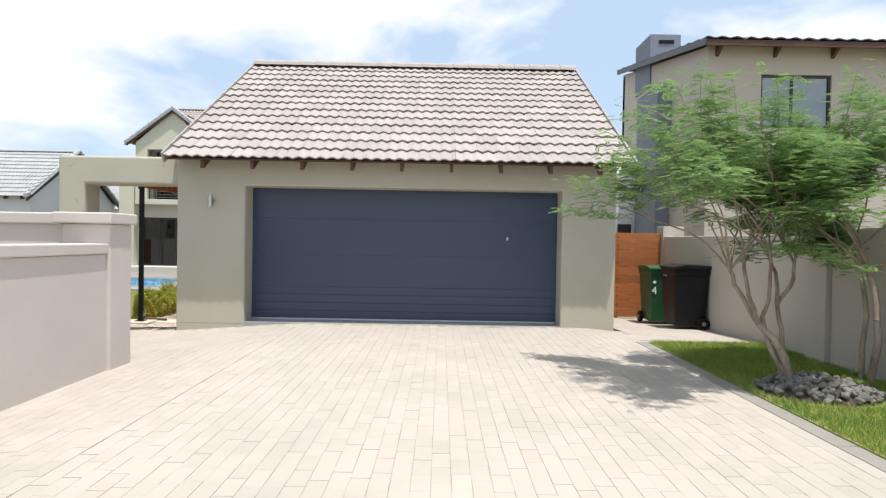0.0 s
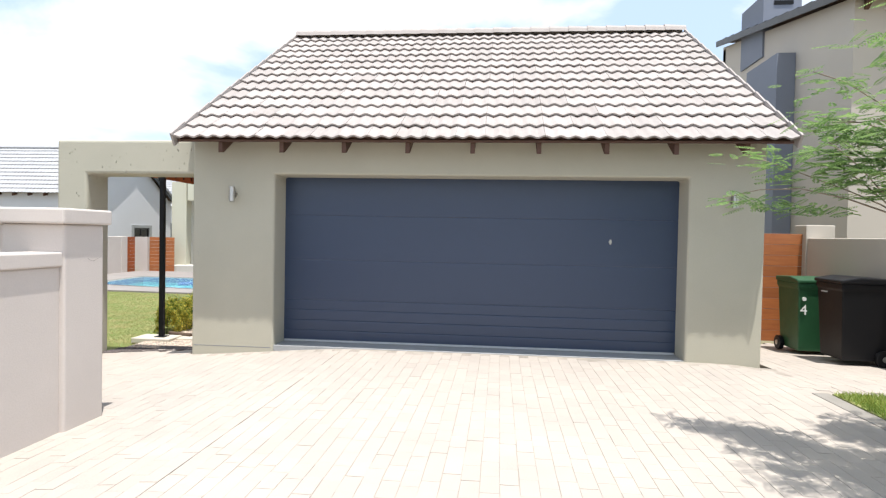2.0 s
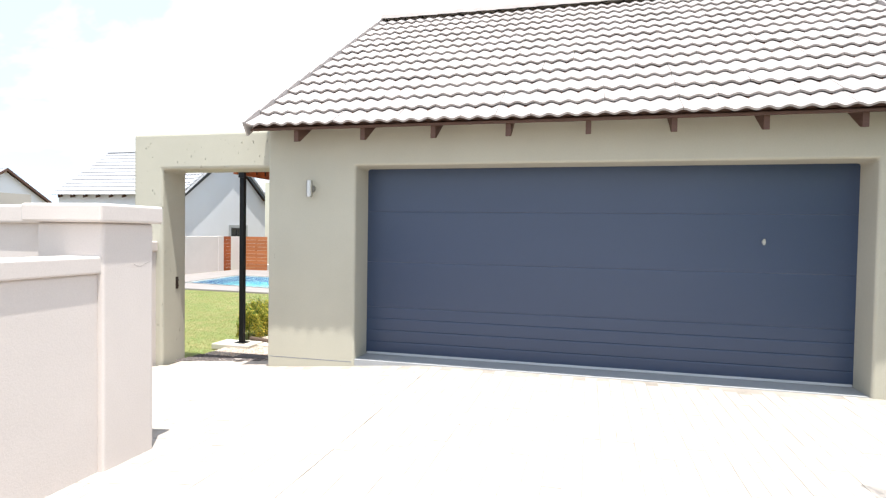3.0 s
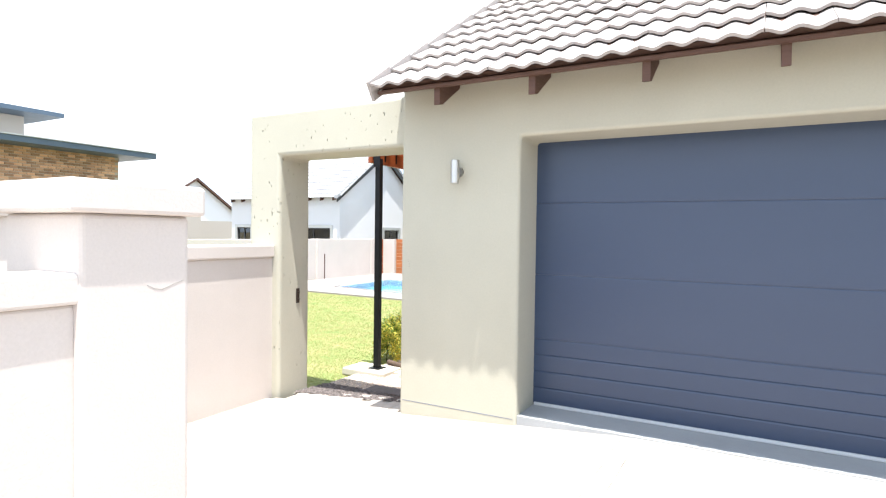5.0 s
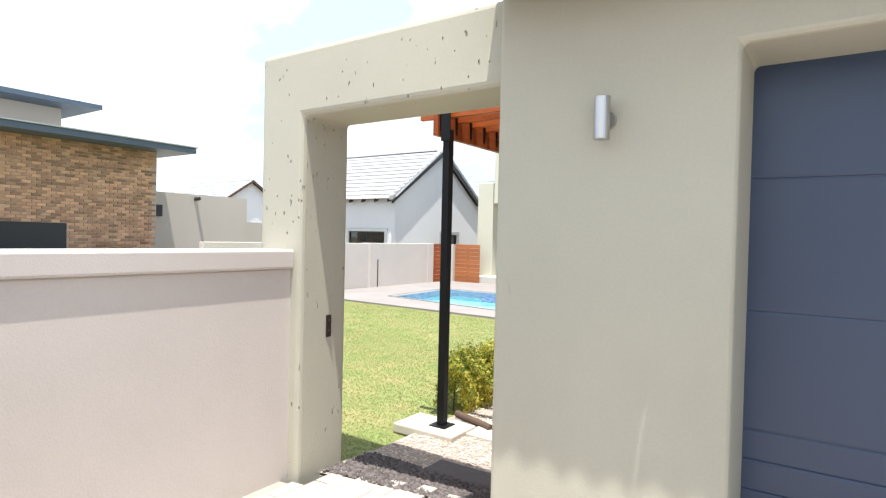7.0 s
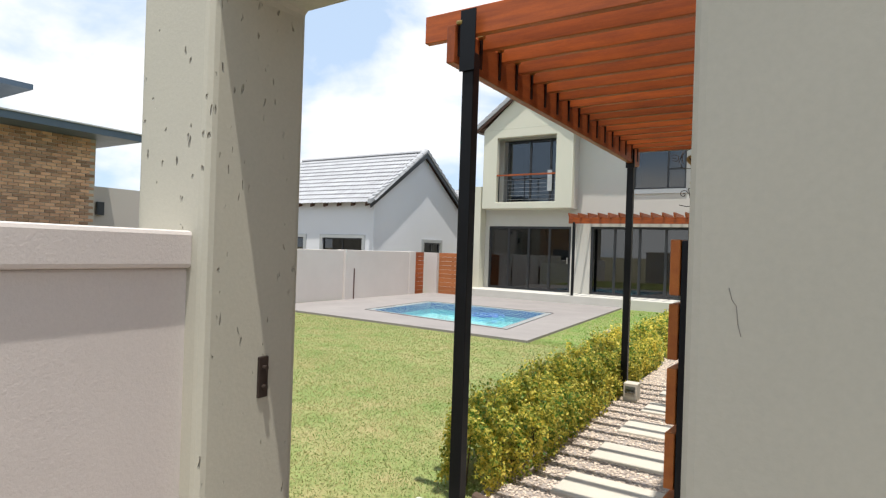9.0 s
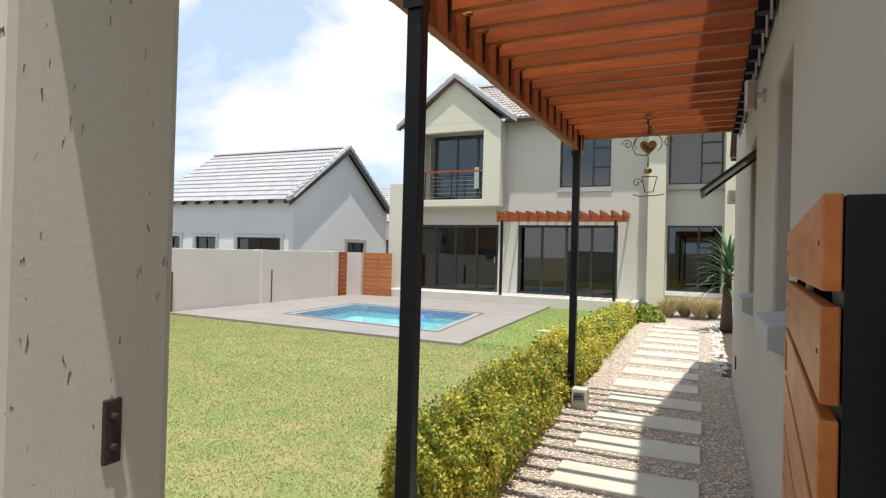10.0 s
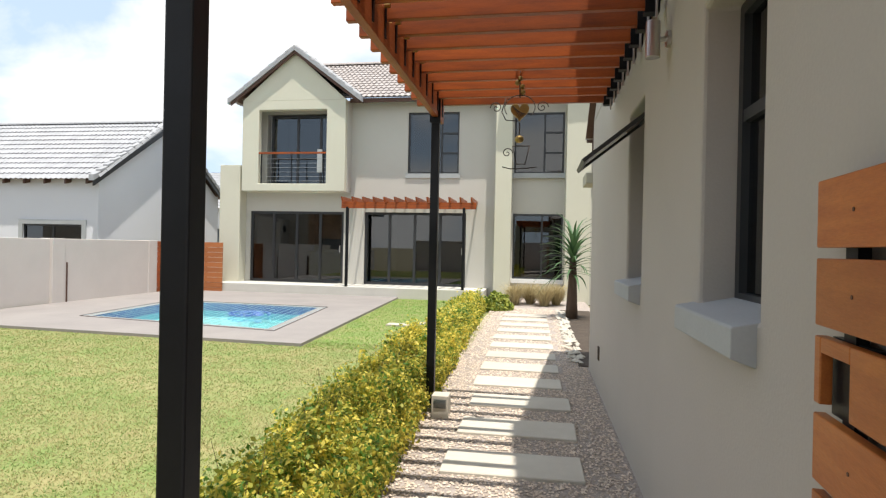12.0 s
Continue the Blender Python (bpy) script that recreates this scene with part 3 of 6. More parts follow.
    part("canopy", boxm(-3.53, -2.2, GB, GB + 0.5, 1.90, 2.03), M_WALL, g, "plain plastered canopy slab", bevel=0.012)
    part("eave_batten", boxm(-3.5, 3.4, GB + 0.36, GB + 0.40, EAVE_Z - 0.02, EAVE_Z + 0.01), M_TIMBER, g)
    return g


garage_ob = garage()


def garage_door():
    g = thing("garage_door", (0, 0.38, 0), "closed slate-grey ribbed sectional double garage door", "garage door", kind="")
    zs = [0.015, 0.545, 1.06, 1.65 - 0.02, 2.12]
    for a, b in zip(zs, zs[1:]):
        # shallow pressed ribs across each section
        bm = bmesh.new()
        ribs = 4 if a < 0.1 else 1
        dp = 0.006 if ribs > 1 else 0.003
        h = (b - a - 0.0015) / ribs
        pts = [(0.40, a)]
        for k in range(ribs):
            z0 = a + k * h
            pts += [(0.370 + dp, z0), (0.370, z0 + 0.010), (0.370, z0 + h - 0.010), (0.370 + dp, z0 + h)]
        pts += [(0.40, b - 0.0015)]
        prism(bm, pts, -2.46, 2.46, "x")
        part("panel", bm, M_DOOR, g)
    part("bottom_seal", boxm(-2.44, 2.44, 0.352, 0.372, 0.006, 0.03), M_SEAL, g, "pale aluminium bottom strip", bevel=0.004)
    bm = bmesh.new()
    rod(bm, (1.65, 0.372, 1.36), (1.65, 0.352, 1.36), 0.018, n=12)
    box(bm, 1.64, 1.66, 0.345, 0.353, 1.33, 1.39)
    part("lock_handle", bm, M_INOX, g, "small steel lock handle")
    return g


garage_door()


def wall_lamp(x):
    g = thing("wall_lamp", (x, -0.0, 1.86), "brushed steel cylinder up-down wall lamp on plaster", "wall lamp", "wall lamps by the garage door")
    bm = bmesh.new()
    rod(bm, (x, 0.002, 1.86), (x, -0.018, 1.86), 0.04, n=20)
    part("backplate", bm, M_INOX, g, smooth=False)
    part("bracket", rod(bmesh.new(), (x, -0.018, 1.86), (x, -0.05, 1.86), 0.014, n=10), M_INOX, g)
    bm = bmesh.new()
    rod(bm, (x, -0.075, 1.77), (x, -0.075, 1.95), 0.033, n=24)
    part("shade", bm, M_INOX, g, bevel=0.003)
    return g


wall_lamp(-2.96)
wall_lamp(2.93)


def side_lamp(y, z):
    """The same lamp on the garden side of the garage."""
    g = thing("wall_lamp", (WL, y, z), "brushed steel cylinder up-down lamp under the pergola", "wall lamp", "lamps on the garage")
    part("backplate", rod(bmesh.new(), (WL + 0.002, y, z), (WL - 0.018, y, z), 0.04, n=20), M_INOX, g)
    part("bracket", rod(bmesh.new(), (WL - 0.018, y, z), (WL - 0.05, y, z), 0.014, n=10), M_INOX, g)
    part("shade", rod(bmesh.new(), (WL - 0.08, y, z - 0.09), (WL - 0.08, y, z + 0.09), 0.035, n=24), M_INOX, g, bevel=0.003)


side_lamp(3.36, 2.15)


# ---- walls about the plot ----
def boundary():
    # front wall beside the driveway, its pillar and the return wall
    w = thing("boundary_wall", (-2.95, -6, 0), "pinkish-grey plastered boundary wall with flat coping and end pillar", "wall", kind="structure")
    part("wall_panel", boxm(-3.05, -2.87, -14, -2.95, -0.4, 1.12), M_FENCE, w, bevel=0.012)
    part("coping", boxm(-3.10, -2.845, -14, -2.94, 1.12, 1.225), M_FENCE, w, bevel=0.012)
    part("pillar", boxm(-3.33, -2.83, -2.96, -2.54, -0.4, 1.43), M_FENCE, w, bevel=0.02, seg=3)
    part("pillar_coping", boxm(-3.40, -2.795, -3.01, -2.49, 1.43, 1.545), M_FENCE, w, bevel=0.015)
    part("tall_panel", boxm(-12, -3.33, -2.84, -2.64, -0.4, 1.42), M_FENCE, w)
    part("tall_coping", boxm(-12, -3.40, -2.88, -2.60, 1.42, 1.54), M_FENCE, w, bevel=0.015)
    v = thing("courtyard_wall", (-5.2, -1.2, 0), "pinkish-grey plastered low wall with sloping coping", "wall", kind="structure")
    part("wall_panel", boxm(-5.32, -5.08, -2.64, 0.12, -0.4, 1.12), M_FENCE, v, bevel=0.01)
    part("coping", boxm(-5.36, -5.053, -2.60, 0.11, 1.12, 1.245), M_FENCE, v, bevel=0.015)
    # archway
    a = thing("archway", (-5.2, 0.3, 0), "beige plastered garden archway with a pitted pier", "archway", kind="structure")
    bm = slab_wall(-5.40, GL + 0.02, -0.4, 2.545, 0.10, 0.53, [(-4.99, GL + 0.5, -0.6, 2.11)])
    part("frame", bm, M_PITTED, a, bevel=0.035, seg=3)
    # garden side wall
    s = thing("garden_wall", (-14.6, 8, 0), "long plain grey plastered garden wall with piers", "wall", kind="structure")
    part("wall_panel", boxm(-14.75, -14.55, -2.5, 5.6, -0.45, 0.88), M_FENCE, s, bevel=0.01)
    part("wall_panel", boxm(-14.75, -14.55, 5.6, 11.7, -0.45, 1.125), M_FENCE, s, bevel=0.01)
    part("wall_panel", boxm(-14.70, -14.50, 11.7, 14.9, -0.45, 1.13), M_FENCE, s, bevel=0.01)
    for y in (11.55, 14.7):
        part("pier", boxm(-14.8, -14.475, y - 0.17, y + 0.17, -0.45, 1.135), M_FENCE, s, bevel=0.01)
    # thin dark upright strips, slightly proud of the wall face
    for y in (8.57, 11.78):
        part("drain_slot", boxm(-14.56, -14.47, y - 0.008, y + 0.008, -0.33, 0.60), M_TIMBER, s, "thin dark vertical joint")
    part("wall_end", boxm(-14.75, -14.2, 15.75, 15.95, -0.45, 1.12), M_FENCE, s)
    # wall on the other side
    n = thing("side_wall", (5.05, 0, 0), "grey plastered side boundary wall with a sunlit pier", "wall", kind="structure")
    part("wall_panel", boxm(5.0, 5.22, -2.2, 2.5, -0.4, 1.47), M_NEIGH, n, bevel=0.012)
    part("wall_panel", boxm(4.92, 5.14, -14, -2.55, -0.4, 1.52), M_NEIGH, n, bevel=0.012)
    part("pier", boxm(4.86, 5.22, -2.55, -2.2, -0.4, 1.62), M_NEIGH, n, bevel=0.012)
    part("end_pier", boxm(4.98, 5.4, 2.5, 2.85, -0.4, 1.67), M_NEIGH, n, bevel=0.012)


boundary()


# ---- pergola, gate ----
def hinge_plate():
    g = thing("latch_plate", (-4.99, 0.357, 0.73), "small rusty steel latch plate on the pier", "latch plate")
    part("plate", boxm(-4.995, -4.982, 0.335, 0.38, 0.65, 0.80), M_IRON, g, bevel=0.004)
    part("bolt", rod(bmesh.new(), (-4.985, 0.357, 0.76), (-4.965, 0.357, 0.76), 0.009), M_IRON, g)
    part("bolt", rod(bmesh.new(), (-4.985, 0.357, 0.69), (-4.965, 0.357, 0.69), 0.009), M_IRON, g)


hinge_plate()


def pergola():
    g = thing("pergola", (-4.3, 3.5, -0.28), "red-brown oiled timber pergola on black steel posts", "pergola")
    part("beam", boxm(-4.97, -4.92, 1.50, 5.45, 2.20, 2.40), M_BALAUY, g, bevel=0.004)
    part("ledger", boxm(WL - 0.03, WL - 0.002, 1.5, 5.5, 2.44, 2.55), M_TIMBER, g, "dark timber ledger")
    for i in range(17):
        y = 1.58 + 0.2375 * i
        r = part("rafter", boxm(-5.15, WL - 0.035, y - 0.022, y + 0.022, 2.35, 2.50), M_BALAU, g, bevel=0.004)
        part("bolt", rod(bmesh.new(), (-4.918, y - 0.06, 2.41), (-4.885, y - 0.06, 2.41), 0.014, n=10), M_BRONZE, r, "round brass bolt cap")
        # thin black strip drawn for the dark notched gap beside the rafter
        part("notch_bracket", boxm(-4.919, -4.912, y - 0.05, y - 0.024, 2.24, 2.42), M_STEEL, r)
        b = bmesh.new()
        rod(b, (WL - 0.05, y - 0.035, 2.28), (WL - 0.05, y - 0.035, 2.50), 0.007, n=8)
        part("hanger_rod", b, M_INOX, r, "thin steel hanger rod")
        b = bmesh.new()
        box(b, WL - 0.105, WL - 0.032, y - 0.031, y - 0.024, 2.33, 2.49)
        box(b, WL - 0.105, WL - 0.032, y + 0.024, y + 0.031, 2.33, 2.49)
        box(b, WL - 0.105, WL - 0.032, y - 0.031, y + 0.031, 2.324, 2.332)
        part("joist_hanger", b, M_STEEL, r, "black steel joist hanger")
    for y, x in ((1.56, -4.85), (5.2, -4.945)):
        p = part("post", boxm(x - 0.034, x + 0.034, y - 0.034, y + 0.034, -0.24, 2.25), M_STEEL, g, bevel=0.006)
        part("post_bracket", boxm(x - 0.045, x + 0.045, y - 0.048, y - 0.04, 2.15, 2.47), M_STEEL, p)
        part("base_plate", boxm(x - 0.08, x + 0.08, y - 0.08, y + 0.08, -0.236, -0.228), M_STEEL, p)
    return g


pergola()


def garden_gate():
    """The gate stands open, a little off the wall; y runs along it from the hinge."""
    g = thing("garden_gate", (-3.58, 1.05, -0.25), "open slatted orange hardwood gate on a black steel frame", "gate")
    m = Matrix.Translation((-3.602, 0.40, 0)) @ pose(0, 0, 0, 0, 0, -4.3)
    y1 = 1.27

    def bar(*a):
        return boxm(*a, m=m)
    part("frame_stile", bar(0.026, 0.090, 0.0, 0.05, -0.2, 1.25), M_STEEL, g, "black steel stile", bevel=0.003)
    part("frame_stile", bar(0.026, 0.048, y1 - 0.12, y1 - 0.07, -0.2, 1.24), M_STEEL, g, "black steel stile")
    part("frame_stile", bar(0.026, 0.060, 0.52, 0.57, -0.15, 1.20), M_STEEL, g, "black steel stile")
    part("frame_rail", bar(0.027, 0.046, 0.05, y1 - 0.12, 1.17, 1.21), M_STEEL, g, "black steel rail")
    part("frame_rail", bar(0.027, 0.046, 0.05, y1 - 0.12, -0.15, -0.11), M_STEEL, g, "black steel rail")
    post = part("gate_post", bar(0.094, 0.142, -0.05, 0.01, -0.3, 1.09), M_STEEL, g, "black steel gate post", bevel=0.004)
    part("hinge", bar(0.08, 0.11, -0.02, 0.02, 0.85, 0.95), M_STEEL, post)
    part("hinge", bar(0.08, 0.11, -0.02, 0.02, 0.05, 0.15), M_STEEL, post)
    z, h, k = 1.252, 0.135, 0
    while z > -0.15:
        bm = bmesh.new()
        if k == 2:
            for a in ((0, y1 - 0.16, z - h, z), (y1 - 0.16, y1 - 0.03, z - 0.032, z), (y1 - 0.03, y1, z - h, z)):
                box(bm, 0, 0.024, *a, m=m)
            part("lock_box", bar(0.03, 0.046, y1 - 0.20, y1 - 0.01, z - h - 0.02, z), M_STEEL, g, "black lock box behind the hand hole")
        else:
            box(bm, 0, 0.024, 0, y1, z - h, z, m=m)
        s = part("slat", bm, M_SLATY, g, bevel=0.003)
        for y in (0.045, y1 - 0.165):
            if k != 2:
                part("screw", rod(bmesh.new(), m @ Vector((0.002, y, z - h / 2)), m @ Vector((-0.0015, y, z - h / 2)), 0.004, n=8), M_TIMBER, s)
        z -= h + 0.021
        k += 1
    return g


garden_gate()


def garage_window(y0, y1, sash_open):
    g = thing("garage_window", (-3.4, (y0 + y1) / 2, 0.93), "narrow charcoal aluminium window with a sloping painted sill", "window", "garage side windows", kind="structure")
    window("window_frame", g, y0, y1, 0.91, 2.05, WL + 0.19, "y", -1, rails=((y0, y1, 1.62),), glass=M_GLASSDARK, room=1.0, thick=0.045)
    bm = bmesh.new()
    prism(bm, [(WL - 0.07, 0.80), (WL + 0.0, 0.775), (WL + 0.13, 0.775), (WL + 0.13, 0.935), (WL - 0.065, 0.893), (WL - 0.07, 0.887)], y0 + 0.01, y1 + 0.08, "y")
    part("sill", bm, M_SILL, g, "blue-grey painted plaster sill", bevel=0.005)
    if sash_open:
        m = Matrix.Translation((WL + 0.08, 0, 2.0)) @ pose(0, 0, 0, 0, 52, 0)
        bm = bmesh.new()
        for a in ((y0 + 0.03, y0 + 0.06, -0.55, 0), (y1 - 0.06, y1 - 0.03, -0.55, 0), (y0 + 0.06, y1 - 0.06, -0.55, -0.52), (y0 + 0.06, y1 - 0.06, -0.03, 0)):
            box(bm, -0.012, 0.012, *a, m=m)
        s = part("sash", bm, M_ALU, g, "open top-hung sash")
        bm = bmesh.new()
        box(bm, -0.003, 0.003, y0 + 0.06, y1 - 0.06, -0.52, -0.03, m=m)
        p = part("pane", bm, M_GLASS, s)
        p.visible_shadow = False


garage_window(2.13, 2.75, False)
garage_window(4.03, 4.62, True)


# ---- the house across the garden ----
HY = 17.0


def verge_tiles(g, u, z, du, dz, n, a, b, axis):
    """Lapped verge tiles down one gable slope, each a little proud of the one below."""
    for k in range(n):
        t0, t1 = k / n, (k + 1) / n
        p, q = u + du * t0, u + du * (t1 + 0.012)
        z0, z1 = z + dz * t0, z + dz * t1
        bm = bmesh.new()
        prism(bm, [(p, z0), (p, z0 + 0.115), (q, z1 + 0.155), (q, z1 - 0.012)], a - 0.004 * (k % 2), b, axis)
        part("verge_tile", bm, M_TILEGREY, g)


def main_house():
    g = thing("house", (-8, 18, 0), "two-storey cream and grey plastered house with tiled gables", "house", kind="structure")
    walls = slab_wall(-13.0, -5.3, -0.4, 5.45, HY, HY + 0.25, [(-12.85, -9.85, -0.03, 2.12), (-9.2, -6.15, -0.03, 2.12), (-7.92, -6.4, 3.27, 5.07), (-12.35, -10.2, 2.9, 5.07)])
    part("wall_garden", walls, M_HOUSE, g)
    # upper bay with its gable
    bay = slab_wall(-12.85, -9.65, 2.68, 5.35, 16.4, 16.6, [(-12.33, -10.22, 2.90, 5.07)])
    part("bay_front", bay, M_CREAM, g, bevel=0.015)
    bm = bmesh.new()
    prism(bm, [(-12.85, 5.35), (-9.65, 5.35), (-11.24, 6.75)], 16.4, 16.6, "y")
    part("bay_gable", bm, M_CREAM, g)
    part("bay_side", boxm(-12.85, -12.65, 16.6, HY, 2.68, 5.35), M_CREAM, g)
    part("bay_side", boxm(-9.85, -9.65, 16.6, HY, 2.68, 5.35), M_HOUSE, g)
    part("bay_floor", boxm(-12.65, -9.85, 16.6, HY, 2.68, 2.86), M_CREAM, g)
    part("fin_wall", boxm(-13.66, -13.005, 16.6, HY + 0.5, -0.4, 3.48), M_CREAM, g, bevel=0.012)
    part("column", boxm(-5.3, -4.84, 16.55, 17.3, -0.4, 5.6), M_CREAM, g, bevel=0.012)
    part("column", boxm(-3.36, -2.7, 16.4, 17.3, -0.4, 5.6), M_CREAM, g, bevel=0.012)
    rec = slab_wall(-4.84, -3.36, -0.4, 5.6, HY + 0.1, HY + 0.3, [(-4.80, -3.40, 3.28, 5.02), (-4.80, -3.40, 0.26, 2.12)])
    part("wall_recess", rec, M_HOUSE, g)
    part("wall_wing", boxm(-2.7, 3.2, 16.8, 17.2, -0.4, 5.6), M_HOUSE, g)
    part("wall_end", boxm(-13.0, -12.8, HY + 0.25, 25, -0.4, 5.4), M_HOUSE, g)
    part("wall_back", boxm(-13.0, 3.2, 24.9, 25.1, -0.4, 5.4), M_HOUSE, g)
    # rooms behind the glass, their inner walls coloured dark for the dimness inside
    part("ground_floor", boxm(-12.8, -5.3, HY + 0.25, 24, -0.3, -0.03), M_PATIO, g)
    part("upper_floor", boxm(-12.8, -5.3, HY + 0.25, 24, 2.45, 2.75), M_WHITE, g)
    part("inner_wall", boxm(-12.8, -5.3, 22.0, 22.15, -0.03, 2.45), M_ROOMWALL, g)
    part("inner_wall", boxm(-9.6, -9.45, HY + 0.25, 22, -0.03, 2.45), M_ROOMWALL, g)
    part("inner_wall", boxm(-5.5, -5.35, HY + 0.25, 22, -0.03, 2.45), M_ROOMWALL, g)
    for x0 in (-12.85, -9.2):
        w = 3.0 if x0 < -10 else 3.05
        bars = [x0 + w / 4 * k for k in (1, 2, 3)]
        f = window("sliding_door", g, x0, x0 + w, -0.03, 2.12, HY + 0.1, "x", -1, bars=bars, glass=M_GLASSDARK, room=0, thick=0.075, kind_label="charcoal aluminium folding glass doors")
        part("door_handle", boxm(x0 + w - 0.12, x0 + w - 0.09, HY - 0.02, HY + 0.03, 0.9, 1.1), M_INOX, f)
    window("upper_window", g, -7.92, -6.4, 3.27, 5.07, HY + 0.12, "x", -1, bars=(-6.92,), rails=((-6.92, -6.4, 3.87), (-6.92, -6.4, 4.45)), room=0.9)
    part("window_sill", boxm(-7.97, -6.35, HY - 0.035, HY + 0.02, 3.13, 3.268), M_SILL, g)
    window("balcony_door", g, -12.2, -10.25, 2.88, 5.03, HY + 0.05, "x", -1, bars=(-11.35, -10.62), rails=((-10.65, -10.25, 3.9),), room=1.2, thick=0.07)
    window("upper_window", g, -4.80, -3.40, 3.28, 5.02, HY + 0.15, "x", -1, bars=(-3.95,), rails=((-3.95, -3.4, 3.87), (-3.95, -3.4, 4.45)), room=0.8)
    part("window_sill", boxm(-4.84, -3.36, HY - 0.02, HY + 0.12, 3.14, 3.28), M_SILL, g)
    f = window("lower_window", g, -4.80, -3.40, 0.26, 2.12, HY + 0.15, "x", -1, bars=(-3.98,), rails=((-3.98, -3.4, 1.5), (-3.98, -3.4, 0.95)), room=0.8)
    for i in range(26):
        part("blind_slat", boxm(-4.72, -4.02, HY + 0.22, HY + 0.26, 0.34 + i * 0.066, 0.345 + i * 0.066 + 0.035), M_TIMBER, f)
    part("window_sill", boxm(-4.84, -3.36, HY - 0.02, HY + 0.12, 0.14, 0.26), M_WHITE, g)
    # Juliet balcony
    rail = part("balcony_rail", boxm(-12.33, -10.22, 16.42, 16.48, 3.78, 3.83), M_BALAU, g, "timber handrail")
    for i in range(6):
        part("balcony_bar", boxm(-12.3, -10.24, 16.445, 16.455, 2.98 + i * 0.13, 2.988 + i * 0.13), M_INOX, rail)
    for x in (-12.25, -11.3, -10.3):
        part("baluster", boxm(x - 0.015, x + 0.015, 16.44, 16.46, 2.88, 3.78), M_STEEL, rail)
    part("notice", boxm(-10.72, -10.56, HY - 0.03, HY - 0.02, 3.3, 4.0), M_WHITE, rail, "white paper notice on the glass")
    # roofs
    pitch = Vector((0, 4.4, 2.35))
    tiled_slope(g, (-13.2, 16.55, 5.42), (1, 0, 0), pitch, 8.25, pitch.length, 0.33, 0.36, 0.165, 0.03, M_TILES, M_TILES)
    tiled_slope(g, (-5.1, 16.2, 5.62), (1, 0, 0), pitch, 8.25, pitch.length, 0.33, 0.36, 0.165, 0.03, M_TILES, M_TILES)
    ridge_caps(g, (-13.2, 20.95, 7.82), (3.2, 20.95, 7.82), M_TILES)
    part("eave_fascia", boxm(-9.6, -5.3, 16.62, 16.66, 5.30, 5.42), M_TIMBER, g)
    rise = Vector((1.98, 0, 1.48))
    tiled_slope(g, (-13.18, 19.6, 5.32), (0, -1, 0), rise, 3.3, rise.length, 0.33, 0.36, 0.165, 0.03, M_TILES, M_TILES)
    fall = Vector((-1.98, 0, 1.48))
    tiled_slope(g, (-9.22, 16.3, 5.32), (0, 1, 0), fall, 3.3, fall.length, 0.33, 0.36, 0.165, 0.03, M_TILES, M_TILES)
    ridge_caps(g, (-11.2, 16.3, 6.83), (-11.2, 19.6, 6.83), M_TILES)
    for s in (-1, 1):
        bm = bmesh.new()
        prism(bm, [(-11.2, 6.68), (-11.2, 6.77), (-11.2 + s * 1.98, 5.29), (-11.2 + s * 1.98, 5.20)], 16.28, 16.33, "y")
        part("barge_board", bm, M_TIMBER, g)
        verge_tiles(g, -11.2, 6.775, s * 2.04, -1.525, 8, 16.24, 16.40, "y")
        ridge_caps(g, (-11.2 + s * 1.98, 16.36, 5.40), (-11.2 + s * 0.03, 16.36, 6.87), M_TILEGREY, r=0.12)
    # gutter box and down-pipe cap at the eave corner
    part("downpipe", boxm(-5.38, -5.31, 16.85, 16.95, -0.2, 5.3), M_HOUSE, g)
    return g


main_house()


def small_pergola():
    g = thing("patio_pergola", (-7.7, 15.9, -0.04), "small timber pergola over the sliding doors", "pergola")
    part("beam", boxm(-9.55, -5.75, 15.92, 15.97, 2.16, 2.34), M_BALAU, g)
    for i in range(13):
        x = -9.45 + i * 0.3
        part("rafter", prism(bmesh.new(), [(15.62, 2.46), (16.99, 2.46), (16.99, 2.32), (15.72, 2.32)], x - 0.022, x + 0.022, "x"), M_BALAUY, g)
    for x in (-9.38, -6.08):
        part("post", boxm(x - 0.035, x + 0.035, 15.91, 15.98, -0.04, 2.2), M_STEEL, g)


small_pergola()


